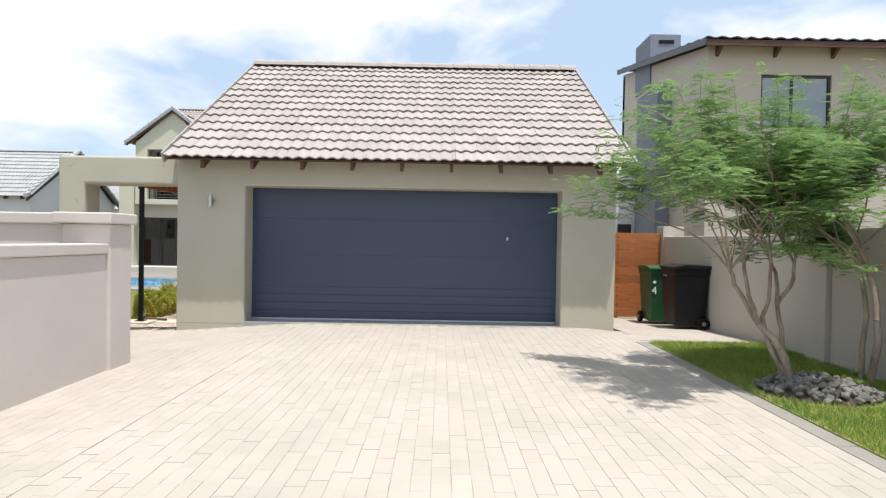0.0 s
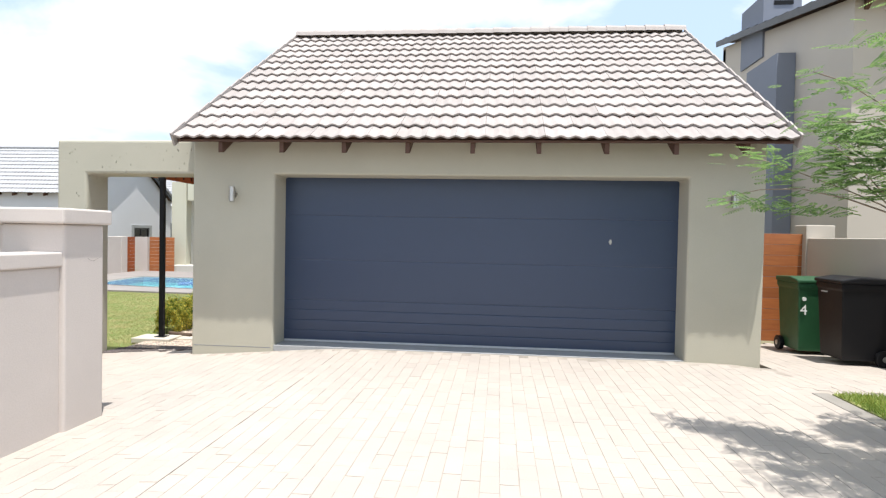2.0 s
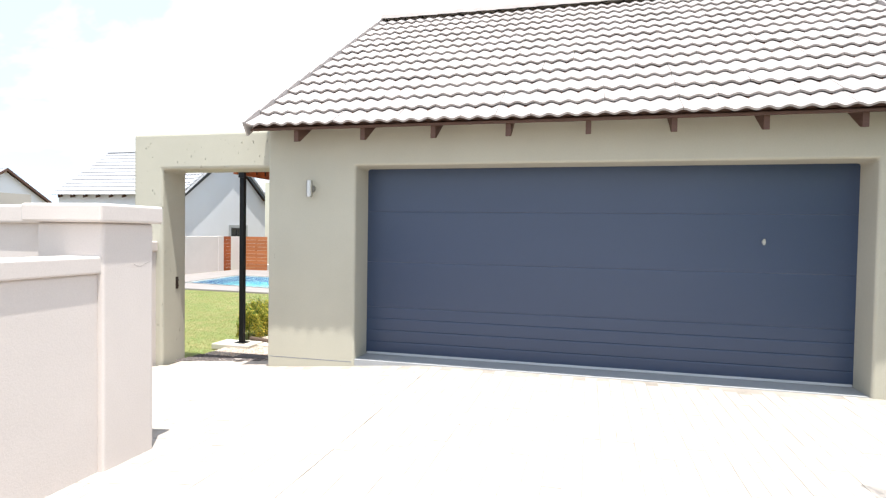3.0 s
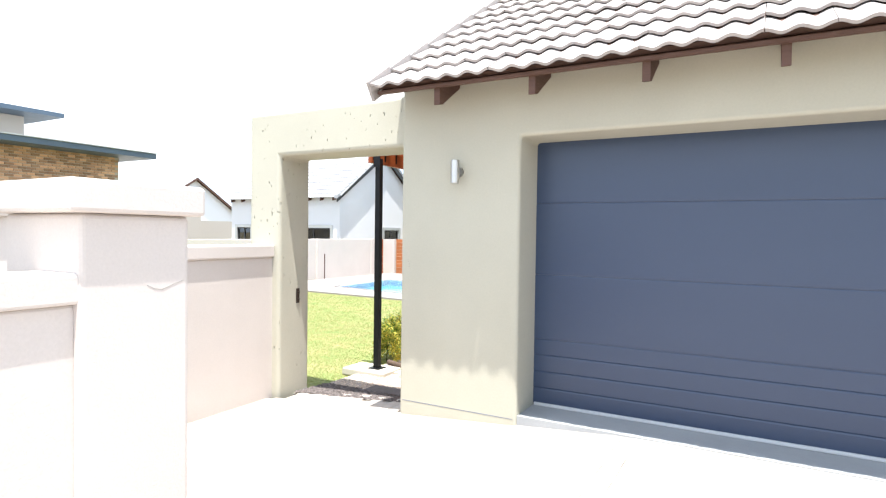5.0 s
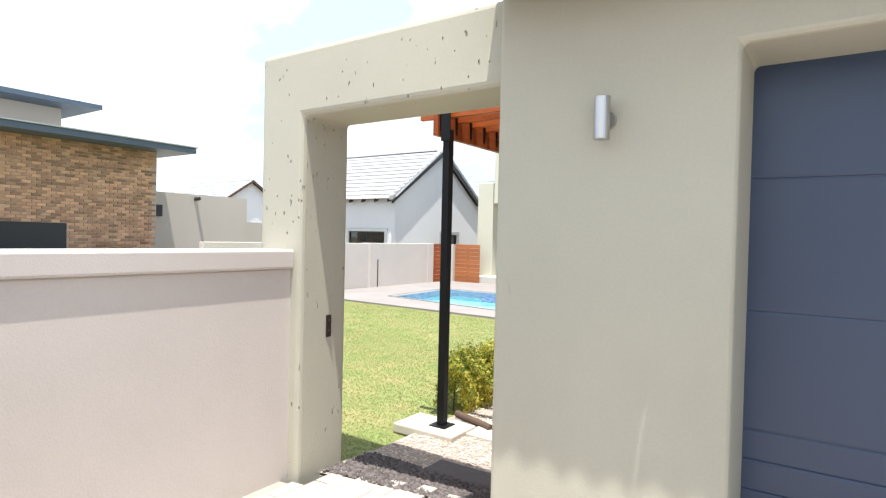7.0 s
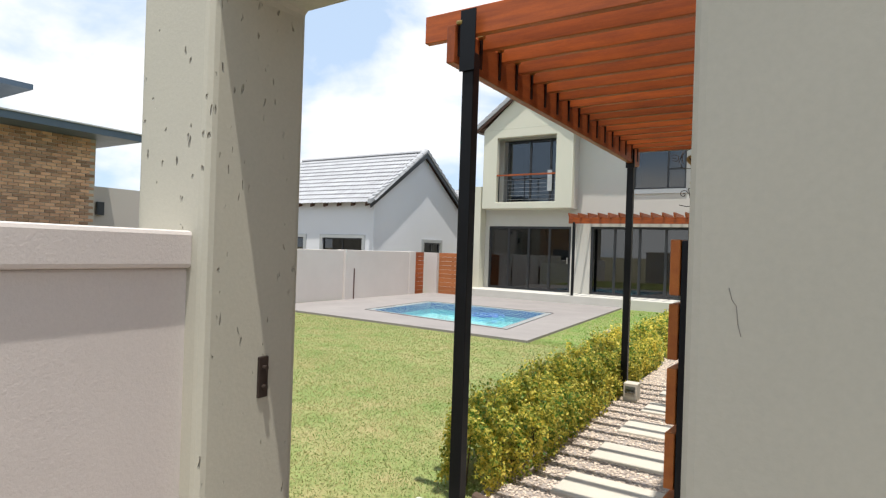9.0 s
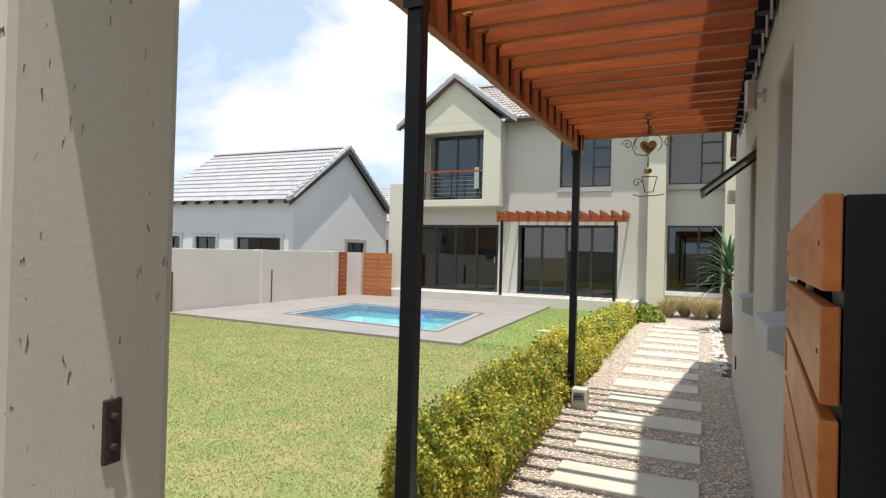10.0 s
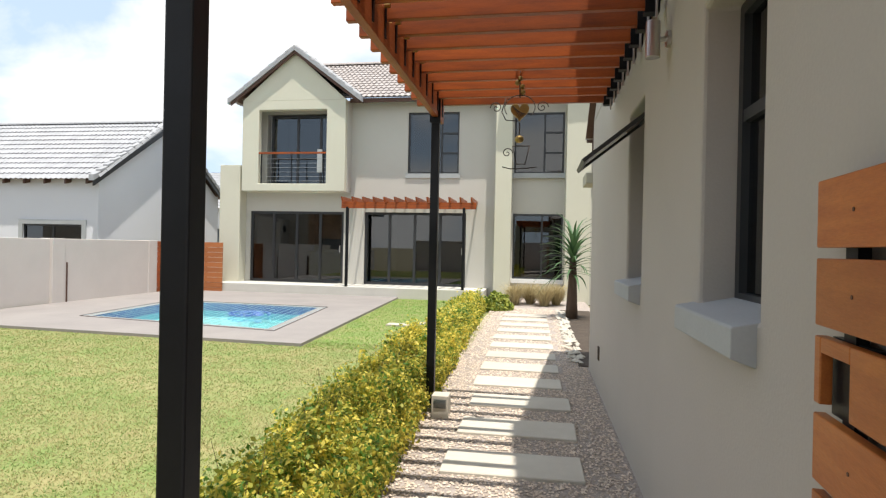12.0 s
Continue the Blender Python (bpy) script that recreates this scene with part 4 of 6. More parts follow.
# ---- neighbouring houses ----
def grey_house():
    g = thing("neighbour_house", (-20, 18, 0), "pale grey single-storey house with grey tiled gable roof", "house", kind="structure")
    part("wall_side", slab_wall(-23.0, -16.45, -0.4, 2.9, 15.0, 15.2, [(-22.6, -21.7, 0.4, 1.55), (-20.9, -19.9, 0.4, 1.55), (-18.9, -16.95, 0.4, 1.55)]), M_GREYHOUSE, g)
    part("wall_gable", slab_wall(15.2, 21.2, -0.4, 2.9, -16.65, -16.45, [(18.2, 19.4, 0.4, 1.5)], axis="y"), M_GREYHOUSE, g)
    for x in (-16.65, -23.0):
        bm = bmesh.new()
        prism(bm, [(15.0, 2.9), (21.0, 2.9), (18.0, 4.95)], x, x + 0.2, "x")
        part("gable", bm, M_GREYHOUSE, g)
    part("wall_back", boxm(-23, -16.65, 21.0, 21.2, -0.4, 2.9), M_GREYHOUSE, g)
    part("wall_far", boxm(-23.0, -22.8, 15.2, 21.0, -0.4, 2.9), M_GREYHOUSE, g)
    for a, b in ((-22.6, -21.7), (-20.9, -19.9), (-18.9, -16.95)):
        window("window", g, a, b, 0.4, 1.55, 15.08, "x", -1, bars=((a + b) / 2,), room=0.6)
        bm = slab_wall(a - 0.13, b + 0.13, 0.3, 1.68, 14.96, 15.0, [(a, b, 0.2, 1.55)])
        part("window_surround", bm, M_SILL, g)
    window("window", g, 18.2, 19.4, 0.4, 1.5, -16.53, "y", 1, bars=(18.8,), room=0.6)
    part("window_surround", slab_wall(18.05, 19.55, 0.3, 1.63, -16.45, -16.41, [(18.2, 19.4, 0.2, 1.5)], axis="y"), M_SILL, g)
    up = Vector((0, 3.25, 2.29))
    tiled_slope(g, (-23.2, 14.75, 2.81), (1, 0, 0), up, 6.93, up.length, 0.33, 0.345, 0.165, 0.03, M_TILEGREY, M_TILEGREY)
    up2 = Vector((0, -3.55, 2.29))
    tiled_slope(g, (-16.27, 21.55, 2.81), (-1, 0, 0), up2, 6.93, up2.length, 0.33, 0.345, 0.165, 0.03, M_TILEGREY, M_TILEGREY)
    ridge_caps(g, (-23.2, 18.0, 5.12), (-16.26, 18.0, 5.12), M_TILEGREY)
    ridge_caps(g, (-16.33, 14.75, 2.89), (-16.33, 17.95, 5.15), M_TILEGREY, r=0.12)
    bm = bmesh.new()
    for s in (1, -1):
        prism(bm, [(18.0, 5.06), (18.0, 4.88), (18.0 - s * 3.4, 2.62), (18.0 - s * 3.4, 2.78)], -16.31, -16.26, "x")
    part("barge_board", bm, M_ALU, g)
    for s in (1, -1):
        verge_tiles(g, 18.0, 5.07, -s * 3.4, -2.29, 13, -16.40, -16.24, "x")
    for i in range(10):
        x = -22.8 + i * 0.68
        part("rafter_tail", prism(bmesh.new(), [(14.80, 2.82), (15.0, 2.95), (15.0, 2.76), (14.80, 2.70)], x - 0.03, x + 0.03, "x"), M_TIMBER, g)


grey_house()


def far_house(x, y, w, d, h, label, white=True):
    g = thing("far_house", (x, y, -0.4), label, "house", kind="structure")
    part("walls", boxm(x, x + w, y, y + d, -0.4, h), M_GREYHOUSE, g)
    bm = bmesh.new()
    prism(bm, [(y, h), (y + d, h), (y + d / 2, h + d * 0.32)], x, x + w, "x")
    part("gables", bm, M_GREYHOUSE, g)
    up = Vector((0, d / 2 + 0.3, d * 0.32 + 0.2))
    tiled_slope(g, (x - 0.3, y - 0.3, h - 0.1), (1, 0, 0), up, w + 0.6, up.length, 0.33, 0.36, 0.165, 0.03, M_TILEGREY, M_TILEGREY)
    up2 = Vector((0, -d / 2 - 0.3, d * 0.32 + 0.2))
    tiled_slope(g, (x + w + 0.3, y + d + 0.3, h - 0.1), (-1, 0, 0), up2, w + 0.6, up2.length, 0.33, 0.36, 0.165, 0.03, M_TILEGREY, M_TILEGREY)
    bm = bmesh.new()
    m, t = y + d / 2, h + d * 0.32 + 0.1
    for s in (1, -1):
        prism(bm, [(m, t + 0.05), (m, t - 0.12), (m - s * (d / 2 + 0.3), h - 0.25), (m - s * (d / 2 + 0.3), h - 0.08)], x + w + 0.28, x + w + 0.33, "x")
    part("barge_board", bm, M_TIMBER, g)
    for k in range(2):
        xx = x + w * (0.25 + 0.4 * k)
        part("window", boxm(xx, xx + 1.0, y - 0.03, y + 0.02, 0.6, 1.9), M_GLASSDARK, g)


far_house(-47, 21, 9, 7, 2.9, "white gabled house far behind the garden wall")
far_house(-24, 30, 9, 7, 3.1, "pale gabled house behind the grey one")
far_house(-44, 4, 9, 7, 3.0, "white house with grey tiles in the distance")


def brick_house():
    g = thing("brick_house", (-19, 3, 0), "brown face-brick house with flat blue-edged metal roofs", "house", kind="structure")
    part("core_wall", boxm(-23, -15.95, -6, 5.2, -0.4, 3.27), M_MORTAR, g)
    part("roof_slab", boxm(-24, -15.2, -7, 5.78, 3.27, 3.40), M_FASCIA, g)
    part("roof_lip", boxm(-24, -15.16, -7, 5.82, 3.405, 3.43), M_SILL, g)
    part("upper_wall", boxm(-25, -18.2, -8, 4.0, 3.435, 4.34), M_NEIGH, g)
    part("upper_roof", boxm(-26, -17.4, -9, 4.6, 4.345, 4.46), M_FASCIA, g)
    part("side_parapet", boxm(-23, -17.0, 5.2, 8.6, -0.4, 2.4), M_NEIGH, g)
    part("parapet_step", boxm(-23, -17.4, 8.6, 10.2, -0.4, 1.7), M_NEIGH, g)
    part("low_window", boxm(-15.94, -15.90, -1.0, 3.2, 0.9, 1.48), M_ALU, g)
    part("wall_lamp", boxm(-16.98, -16.9, 5.75, 5.9, 1.75, 2.05), M_ALU, g)
    part("spout", rod(bmesh.new(), (-17.0, 6.9, 2.28), (-16.8, 6.9, 2.28), 0.05), M_ALU, g)
    return g


brick_house_ob = brick_house()


def right_house():
    g = thing("two_storey_house", (10, 6, 0), "two-storey warm grey house with mono-pitch roof and chimney", "house", kind="structure")
    part("wall_front", slab_wall(6.75, 16, -0.4, 6.0, 4.6, 4.85, [(8.0, 9.65, 4.1, 5.33)]), M_NEIGH, g)
    bm = bmesh.new()
    prism(bm, [(4.85, -0.4), (11, -0.4), (11, 7.1), (4.85, 6.0)], 6.75, 7.0, "x")
    part("wall_side", bm, M_NEIGH, g)
    part("wall_back", boxm(6.75, 16, 10.8, 11, -0.4, 7), M_NEIGH, g)
    part("chimney_breast", boxm(6.35, 6.74, 6.7, 8.3, -0.4, 5.6), M_NEIGHDARK, g)
    c = part("chimney", boxm(6.70, 7.6, 8.3, 9.6, 6.0, 7.55), M_NEIGHDARK, g)
    part("chimney_slot", boxm(6.95, 7.4, 8.28, 8.31, 7.28, 7.38), M_STEEL, c)
    part("low_annex", boxm(5.5, 6.75, 8.5, 11, -0.4, 3.4), M_GREYHOUSE, g)
    part("annex_door", boxm(5.9, 6.3, 8.46, 8.5, -0.4, 1.9), M_ALU, g)
    up = Vector((0, 6.6, 1.2))
    tiled_slope(g, (6.55, 4.2, 6.0), (1, 0, 0), up, 9.9, up.length, 0.33, 0.5, 0.33, 0.032, M_NEIGHDARK, M_NEIGHDARK)
    part("fascia", boxm(6.55, 16.4, 4.22, 4.26, 5.86, 5.99), M_TIMBER, g)
    bm = bmesh.new()
    prism(bm, [(4.2, 5.86), (10.9, 7.08), (10.9, 7.24), (4.2, 6.02)], 6.5, 6.54, "x")
    part("verge_flashing", bm, M_ALU, g)
    for i in range(6):
        x = 6.95 + i * 1.35
        part("bracket", prism(bmesh.new(), [(4.28, 5.97), (4.6, 5.97), (4.6, 5.72)], x - 0.04, x + 0.04, "x"), M_TIMBER, g)
    f = window("window", g, 8.0, 9.65, 4.1, 5.33, 4.7, "x", -1, bars=(8.75,), glass=M_GLASSCLEAR, room=0.7)
    part("blind", boxm(8.05, 9.6, 4.703, 4.716, 4.15, 5.28), M_CURTAIN, f)


right_house()


def side_gate():
    g = thing("side_gate", (4.2, 2.6, -0.2), "orange hardwood slatted side gate with black bolts", "gate")
    z = 1.53
    for k in range(10):
        part("slat", boxm(3.3, 4.98, 2.60, 2.625, z - 0.163, z), M_SLAT, g, bevel=0.003)
        part("bolt", rod(bmesh.new(), (4.12, 2.6, z - 0.08), (4.12, 2.59, z - 0.08), 0.012), M_STEEL, g)
        z -= 0.168
    part("gate_frame", boxm(4.10, 4.15, 2.63, 2.68, -0.17, 1.5), M_STEEL, g)


side_gate()


def wood_gate(name, x0, x1, y0, y1, z1, label, wood):
    g = thing(name, ((x0 + x1) / 2, (y0 + y1) / 2, -0.3), label, "gate")
    z = z1
    while z > -0.2:
        part("slat", boxm(x0, x1, y0, y1, z - 0.137, z), wood, g)
        z -= 0.145
    cx, cy = (x0 + x1) / 2, (y0 + y1) / 2
    dy = x1 - x0 > y1 - y0
    part("gate_frame", boxm(cx - 0.03, cx + 0.03, y1 + 0.001, y1 + 0.04, -0.28, z1 - 0.02) if dy else boxm(x0 - 0.04, x0 - 0.001, cy - 0.03, cy + 0.03, -0.28, z1 - 0.02), M_STEEL, g)


wood_gate("pool_gate", -14.68, -14.65, 14.95, 15.6, 1.12, "narrow dark hardwood slatted gate in the garden wall", M_BALAUY)
wood_gate("screen_gate", -14.15, -13.08, 15.82, 15.85, 1.12, "orange hardwood slatted gate beside the house", M_SLAT)


# ---- pool ----
def pool():
    g = thing("swimming_pool", (-10.4, 11.1, -0.29), "sunken swimming pool with blue mosaic and pale leaf net", "pool", kind="structure")
    n_, f_, b_, l_ = (Vector((*p, 0)) for p in POOL)

    def at(u, v, z):
        """A place over the pool: u from the hedge side across, v away from the lawn."""
        p = n_.lerp(l_, u).lerp(f_.lerp(b_, u), v)
        return Vector((p.x, p.y, z))

    def wall_ring(bm, grow, z0, z1):
        c = [at(u, v, 0) for u, v in ((-grow, -grow), (-grow, 1 + grow), (1 + grow, 1 + grow), (1 + grow, -grow))]
        lo, hi = [[bm.verts.new((p.x, p.y, z)) for p in c] for z in (z0, z1)]
        for i in range(4):
            bm.faces.new((lo[(i + 1) % 4], lo[i], hi[i], hi[(i + 1) % 4]))
        return lo

    bm = bmesh.new()
    bm.faces.new(wall_ring(bm, 0.0, -1.6, -0.30))
    part("basin", bm, M_POOL, g)
    bm = bmesh.new()
    wall_ring(bm, -0.003, -0.60, -0.288)
    part("waterline_band", bm, M_POOLEDGE, g, "dark blue mosaic band")
    bm = bmesh.new()
    bm.faces.new([bm.verts.new(at(u, v, -0.45)) for u, v in ((0, 0), (0, 1), (1, 1), (1, 0))])
    w = part("water", bm, M_WATER, g, "clear blue water")
    w.visible_shadow = False
    # safety net
    n = thing("pool_net", (-10.4, 11.1, -0.28), "pale woven safety net stretched over the pool", "pool net", kind="stuff")
    bm = bmesh.new()
    for i in range(25):
        t = -0.04 + 1.08 * i / 24
        for a, b, z in ((at(t, -0.04, -0.279), at(t, 1.04, -0.279), 0), (at(-0.04, t, -0.283), at(1.04, t, -0.283), 0)):
            rod(bm, a, b, 0.0017, n=4, caps=False)
    part("cords", bm, M_NET, n)
    for a, b in (((-0.05, -0.05), (1.05, -0.05)), ((1.05, -0.05), (1.05, 1.05)), ((1.05, 1.05), (-0.05, 1.05)), ((-0.05, 1.05), (-0.05, -0.05))):
        bm = bmesh.new()
        rod(bm, at(*a, -0.279), at(*b, -0.279), 0.008, n=5)
        part("net_border", bm, M_DARKSTONE, n, "dark net border")
    h = thing("pool_cleaner", (-10.2, 11.8, -0.4), "blue pool cleaner with a coiled ribbed hose", "pool cleaner")
    pts = [(-10.2 + (0.5 - 0.02 * i) * math.cos(i * 0.5), 11.9 + (0.45 - 0.012 * i) * math.sin(i * 0.5), -0.40) for i in range(22)]
    tube("hose", pts, 0.03, M_HOSE, h)
    bm = bmesh.new()
    rod(bm, (-9.95, 11.9, -0.42), (-9.95, 11.9, -0.33), 0.14, 0.06, n=12)
    part("head", bm, M_HOSE, h)


pool()


# ---- garden path: slabs, gravel ----
def scatter_stones(name, n, area, z, size, material, label, keep=None, seed=1):
    rnd = np.random.RandomState(seed)
    base = np.array([(1, 0, 0), (-1, 0, 0), (0, 1, 0), (0, -1, 0), (0, 0, 1), (0, 0, -0.6)], float)
    tri = np.array([(0, 2, 4), (2, 1, 4), (1, 3, 4), (3, 0, 4), (2, 0, 5), (1, 2, 5), (3, 1, 5), (0, 3, 5)])
    x, y = rnd.uniform(area[0], area[1], n), rnd.uniform(area[2], area[3], n)
    if keep is not None:
        ok = keep(x, y)
        x, y = x[ok], y[ok]
    n = len(x)
    s = size * rnd.uniform(0.5, 1.25, n)
    a = rnd.uniform(0, 6.28, n)
    v = base[None] * (1 + rnd.uniform(-0.3, 0.3, (n, 6, 1))) * s[:, None, None] * np.array((1, 0.75, 0.55))
    c, d = np.cos(a)[:, None], np.sin(a)[:, None]
    w = np.stack((v[..., 0] * c - v[..., 1] * d, v[..., 0] * d + v[..., 1] * c, v[..., 2]), -1)
    zz = np.array([z(p, q) for p, q in zip(x, y)]) if callable(z) else z
    w += np.stack((x, y, zz + 0.25 * s), -1)[:, None]
    f = (tri[None] + 6 * np.arange(n)[:, None, None]).reshape(-1, 3)
    ob = raw(name, w.reshape(-1, 3).tolist(), f.tolist(), material)
    return tagged(ob, label, "gravel", kind="stuff")


SLABS = [(1.57 + 0.768 * i, 0.40) for i in range(15)]


def off_slabs(x, y):
    on = np.zeros(len(x), bool)
    for y0, d in SLABS:
        on |= (x > -4.64) & (x < -3.76) & (y > y0) & (y < y0 + d)
    return ~on


scatter_stones("gravel", 26000, (-4.98, WL - 0.02, 0.75, 7.4), -0.283, 0.0125, M_STONES, "loose pale pinkish gravel between the slabs", off_slabs, 1)
scatter_stones("gravel", 11000, (-5.1, -3.55, 7.4, 14.0), -0.283, 0.0155, M_STONES, "loose pale pinkish gravel towards the house", off_slabs, 2)
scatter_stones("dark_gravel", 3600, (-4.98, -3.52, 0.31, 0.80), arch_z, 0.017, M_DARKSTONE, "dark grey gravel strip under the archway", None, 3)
tagged(part("flower_bed", boxm(-3.56, -2.9, 7.45, 13.9, -0.32, -0.270), M_BED, None), "dark bare soil bed beside the gravel path", "flower bed", kind="structure")
scatter_stones("pale_pebbles", 260, (-3.66, -3.48, 7.5, 13.6), -0.27, 0.05, M_PAVER, "white pebbles edging the bed by the path", None, 4)


# ---- grass ----
def blades(name, n, area, z, h, material, label, category="grass", keep=None, seed=1, lean=0.5, width=0.0045):
    rnd = np.random.RandomState(seed)
    x, y = rnd.uniform(area[0], area[1], n), rnd.uniform(area[2], area[3], n)
    if keep is not None:
        ok = keep(x, y)
        x, y = x[ok], y[ok]
    n = len(x)
    a, hh = rnd.uniform(0, 6.28, n), h * rnd.uniform(0.5, 1.3, n)
    l = rnd.uniform(0, lean, n) * hh
    b = rnd.uniform(0, 6.28, n)
    zz = z(x, y) if callable(z) else np.full(n, z)
    p0 = np.stack((x - width * np.cos(a), y - width * np.sin(a), zz), -1)
    p1 = np.stack((x + width * np.cos(a), y + width * np.sin(a), zz), -1)
    p2 = np.stack((x + l * np.cos(b), y + l * np.sin(b), zz + hh), -1)
    v = np.stack((p0, p1, p2), 1).reshape(-1, 3)
    f = np.arange(3 * n).reshape(-1, 3)
    return tagged(raw(name, v.tolist(), f.tolist(), material), label, category, kind="stuff")


def off_patio(x, y):
    return (y < 8.04 + 0.058 * (-7.33 - x)) | (x > -7.31 - 0.0676 * (y - 8.06))


blades("lawn_grass", 120000, (-10.5, -5.0, 0.5, 5.2), -0.333, 0.017, M_GRASS, "short lawn grass with dry straw patches", seed=11, lean=2.6)
blades("lawn_grass", 76000, (-14.4, -5.4, 5.2, 8.5), -0.333, 0.018, M_GRASS, "short lawn grass before the pool", seed=12, lean=2.6, width=0.006, keep=off_patio)
blades("lawn_grass", 34000, (-8.0, -5.3, 8.0, 15.8), -0.333, 0.02, M_GRASSFAR, "green lawn strip beside the patio", seed=13, lean=2.6, width=0.007, keep=off_patio)
blades("lawn_grass", 36000, (-14.4, -10.5, 0.5, 5.2), -0.333, 0.018, M_GRASS, "short lawn grass by the garden wall", seed=15, lean=2.6, width=0.006)


def off_rocks(x, y):
    return ((x - 3.98) / 0.54) ** 2 + ((y + 3.80) / 0.48) ** 2 > 1


blades("verge_grass", 52000, (3.38, 4.9, -6.5, -1.28), 0.008, 0.05, M_GRASSLUSH, "green grass on the verge by the driveway", seed=14, lean=1.5, keep=off_rocks, width=0.0045)


# ---- plants ----
def leaf_cloud(pts, nrm, size, rnd, long=1.7):
    """Small rhombic leaves at the points, turned at random about their outward ways."""
    n = len(pts)
    r = rnd.normal(size=(n, 3))
    up = nrm * 0.6 + r * 0.55
    up /= np.linalg.norm(up, axis=1, keepdims=True) + 1e-9
    t = np.cross(up, rnd.normal(size=(n, 3)))
    t /= np.linalg.norm(t, axis=1, keepdims=True) + 1e-9
    u = np.cross(up, t)
    s = size * rnd.uniform(0.6, 1.3, (n, 1))
    a, b = t * s * long / 2, u * s / 2
    v = np.stack((pts - a, pts + b - a * 0.1, pts + a, pts - b - a * 0.1), 1).reshape(-1, 3)
    f = np.arange(4 * n).reshape(-1, 4)
    return v, f


def hedge():
    rnd = np.random.RandomState(7)
    g = thing("hedge", (-5.35, 7.5, -0.33), "clipped golden-green hedge of small leaves along the path", "hedge")
    ys = rnd.uniform(2.05, 13.3, 170000)
    keep = rnd.uniform(0, 1, len(ys)) < np.clip(1.25 - (ys - 2) / 9, 0.22, 1)
    ys = ys[keep][:110000]
    n = len(ys)
    ang = rnd.uniform(0.02, np.pi - 0.02, n)
    lump = np.array([0.7 * noise.noise((y * 2.0, a * 1.3, 0.0)) + 0.5 * noise.noise((y * 5.0, a * 3.0, 4.0)) for y, a in zip(ys, ang)])
    depth = 1 - np.abs(rnd.normal(0, 0.17, n)) + np.abs(rnd.normal(0, 0.10, n))
    rad = (1 + 0.46 * lump) * depth
    # width and height vary along its length
    half, high = np.interp(ys, [1.9, 2.6, 6, 13.3], [0.16, 0.27, 0.27, 0.27]), np.interp(ys, [1.9, 2.6, 5, 9, 13.3], [0.36, 0.50, 0.50, 0.44, 0.40])
    cx = np.interp(ys, [1.9, 4, 13.3], [-5.10, -5.20, -5.50])
    pts = np.stack((cx + half * np.cos(ang) * rad, ys, -0.33 + high * np.sin(ang) ** 0.6 * rad), -1)
    nrm = np.stack((np.cos(ang), np.zeros(n), np.sin(ang)), -1)
    v, f = leaf_cloud(pts, nrm, np.interp(ys, [2, 6, 13], [0.0165, 0.021, 0.036])[:, None], rnd)
    ob = raw("leaves", v.tolist(), f.tolist(), M_HEDGE, g)
    ob["kind"] = "stuff"
    bm = bmesh.new()
    r2 = random.Random(3)
    for i in range(260):
        y = r2.uniform(2.2, 13.2)
        x = -5.11 - 0.035 * (y - 2) + r2.uniform(-0.10, 0.10)
        rod(bm, (x, y, -0.34), (x + r2.uniform(-0.16, 0.16), y + r2.uniform(-0.15, 0.15), 0.08), 0.006, 0.003, n=4, caps=False)
    for i in range(34):
        y = r2.uniform(2.2, 7.0)
        x = -5.2 + r2.uniform(-0.2, 0.12)
        rod(bm, (x, y, 0.1), (x + r2.uniform(-0.08, 0.08), y + r2.uniform(-0.1, 0.1), r2.uniform(0.22, 0.36)), 0.002, 0.001, n=3, caps=False)
    part("stems", bm, M_TWIG, g)


hedge()


def frond(n=9, length=0.12):
    """A feathery compound leaf along x: pairs of small leaflets."""
    vs = []
    for i in range(n):
        x = length * (i + 0.6) / n
        w = 0.026 * math.sin(math.pi * (0.12 + 0.8 * (i + 0.5) / n)) + 0.006
        for s in (-1, 1):
            vs.append([(x, 0, 0), (x + 0.0085, s * w * 0.5, 0.003), (x + 0.008, s * w, -0.004), (x - 0.001, s * w * 0.55, 0.002)])
    return np.array(vs)


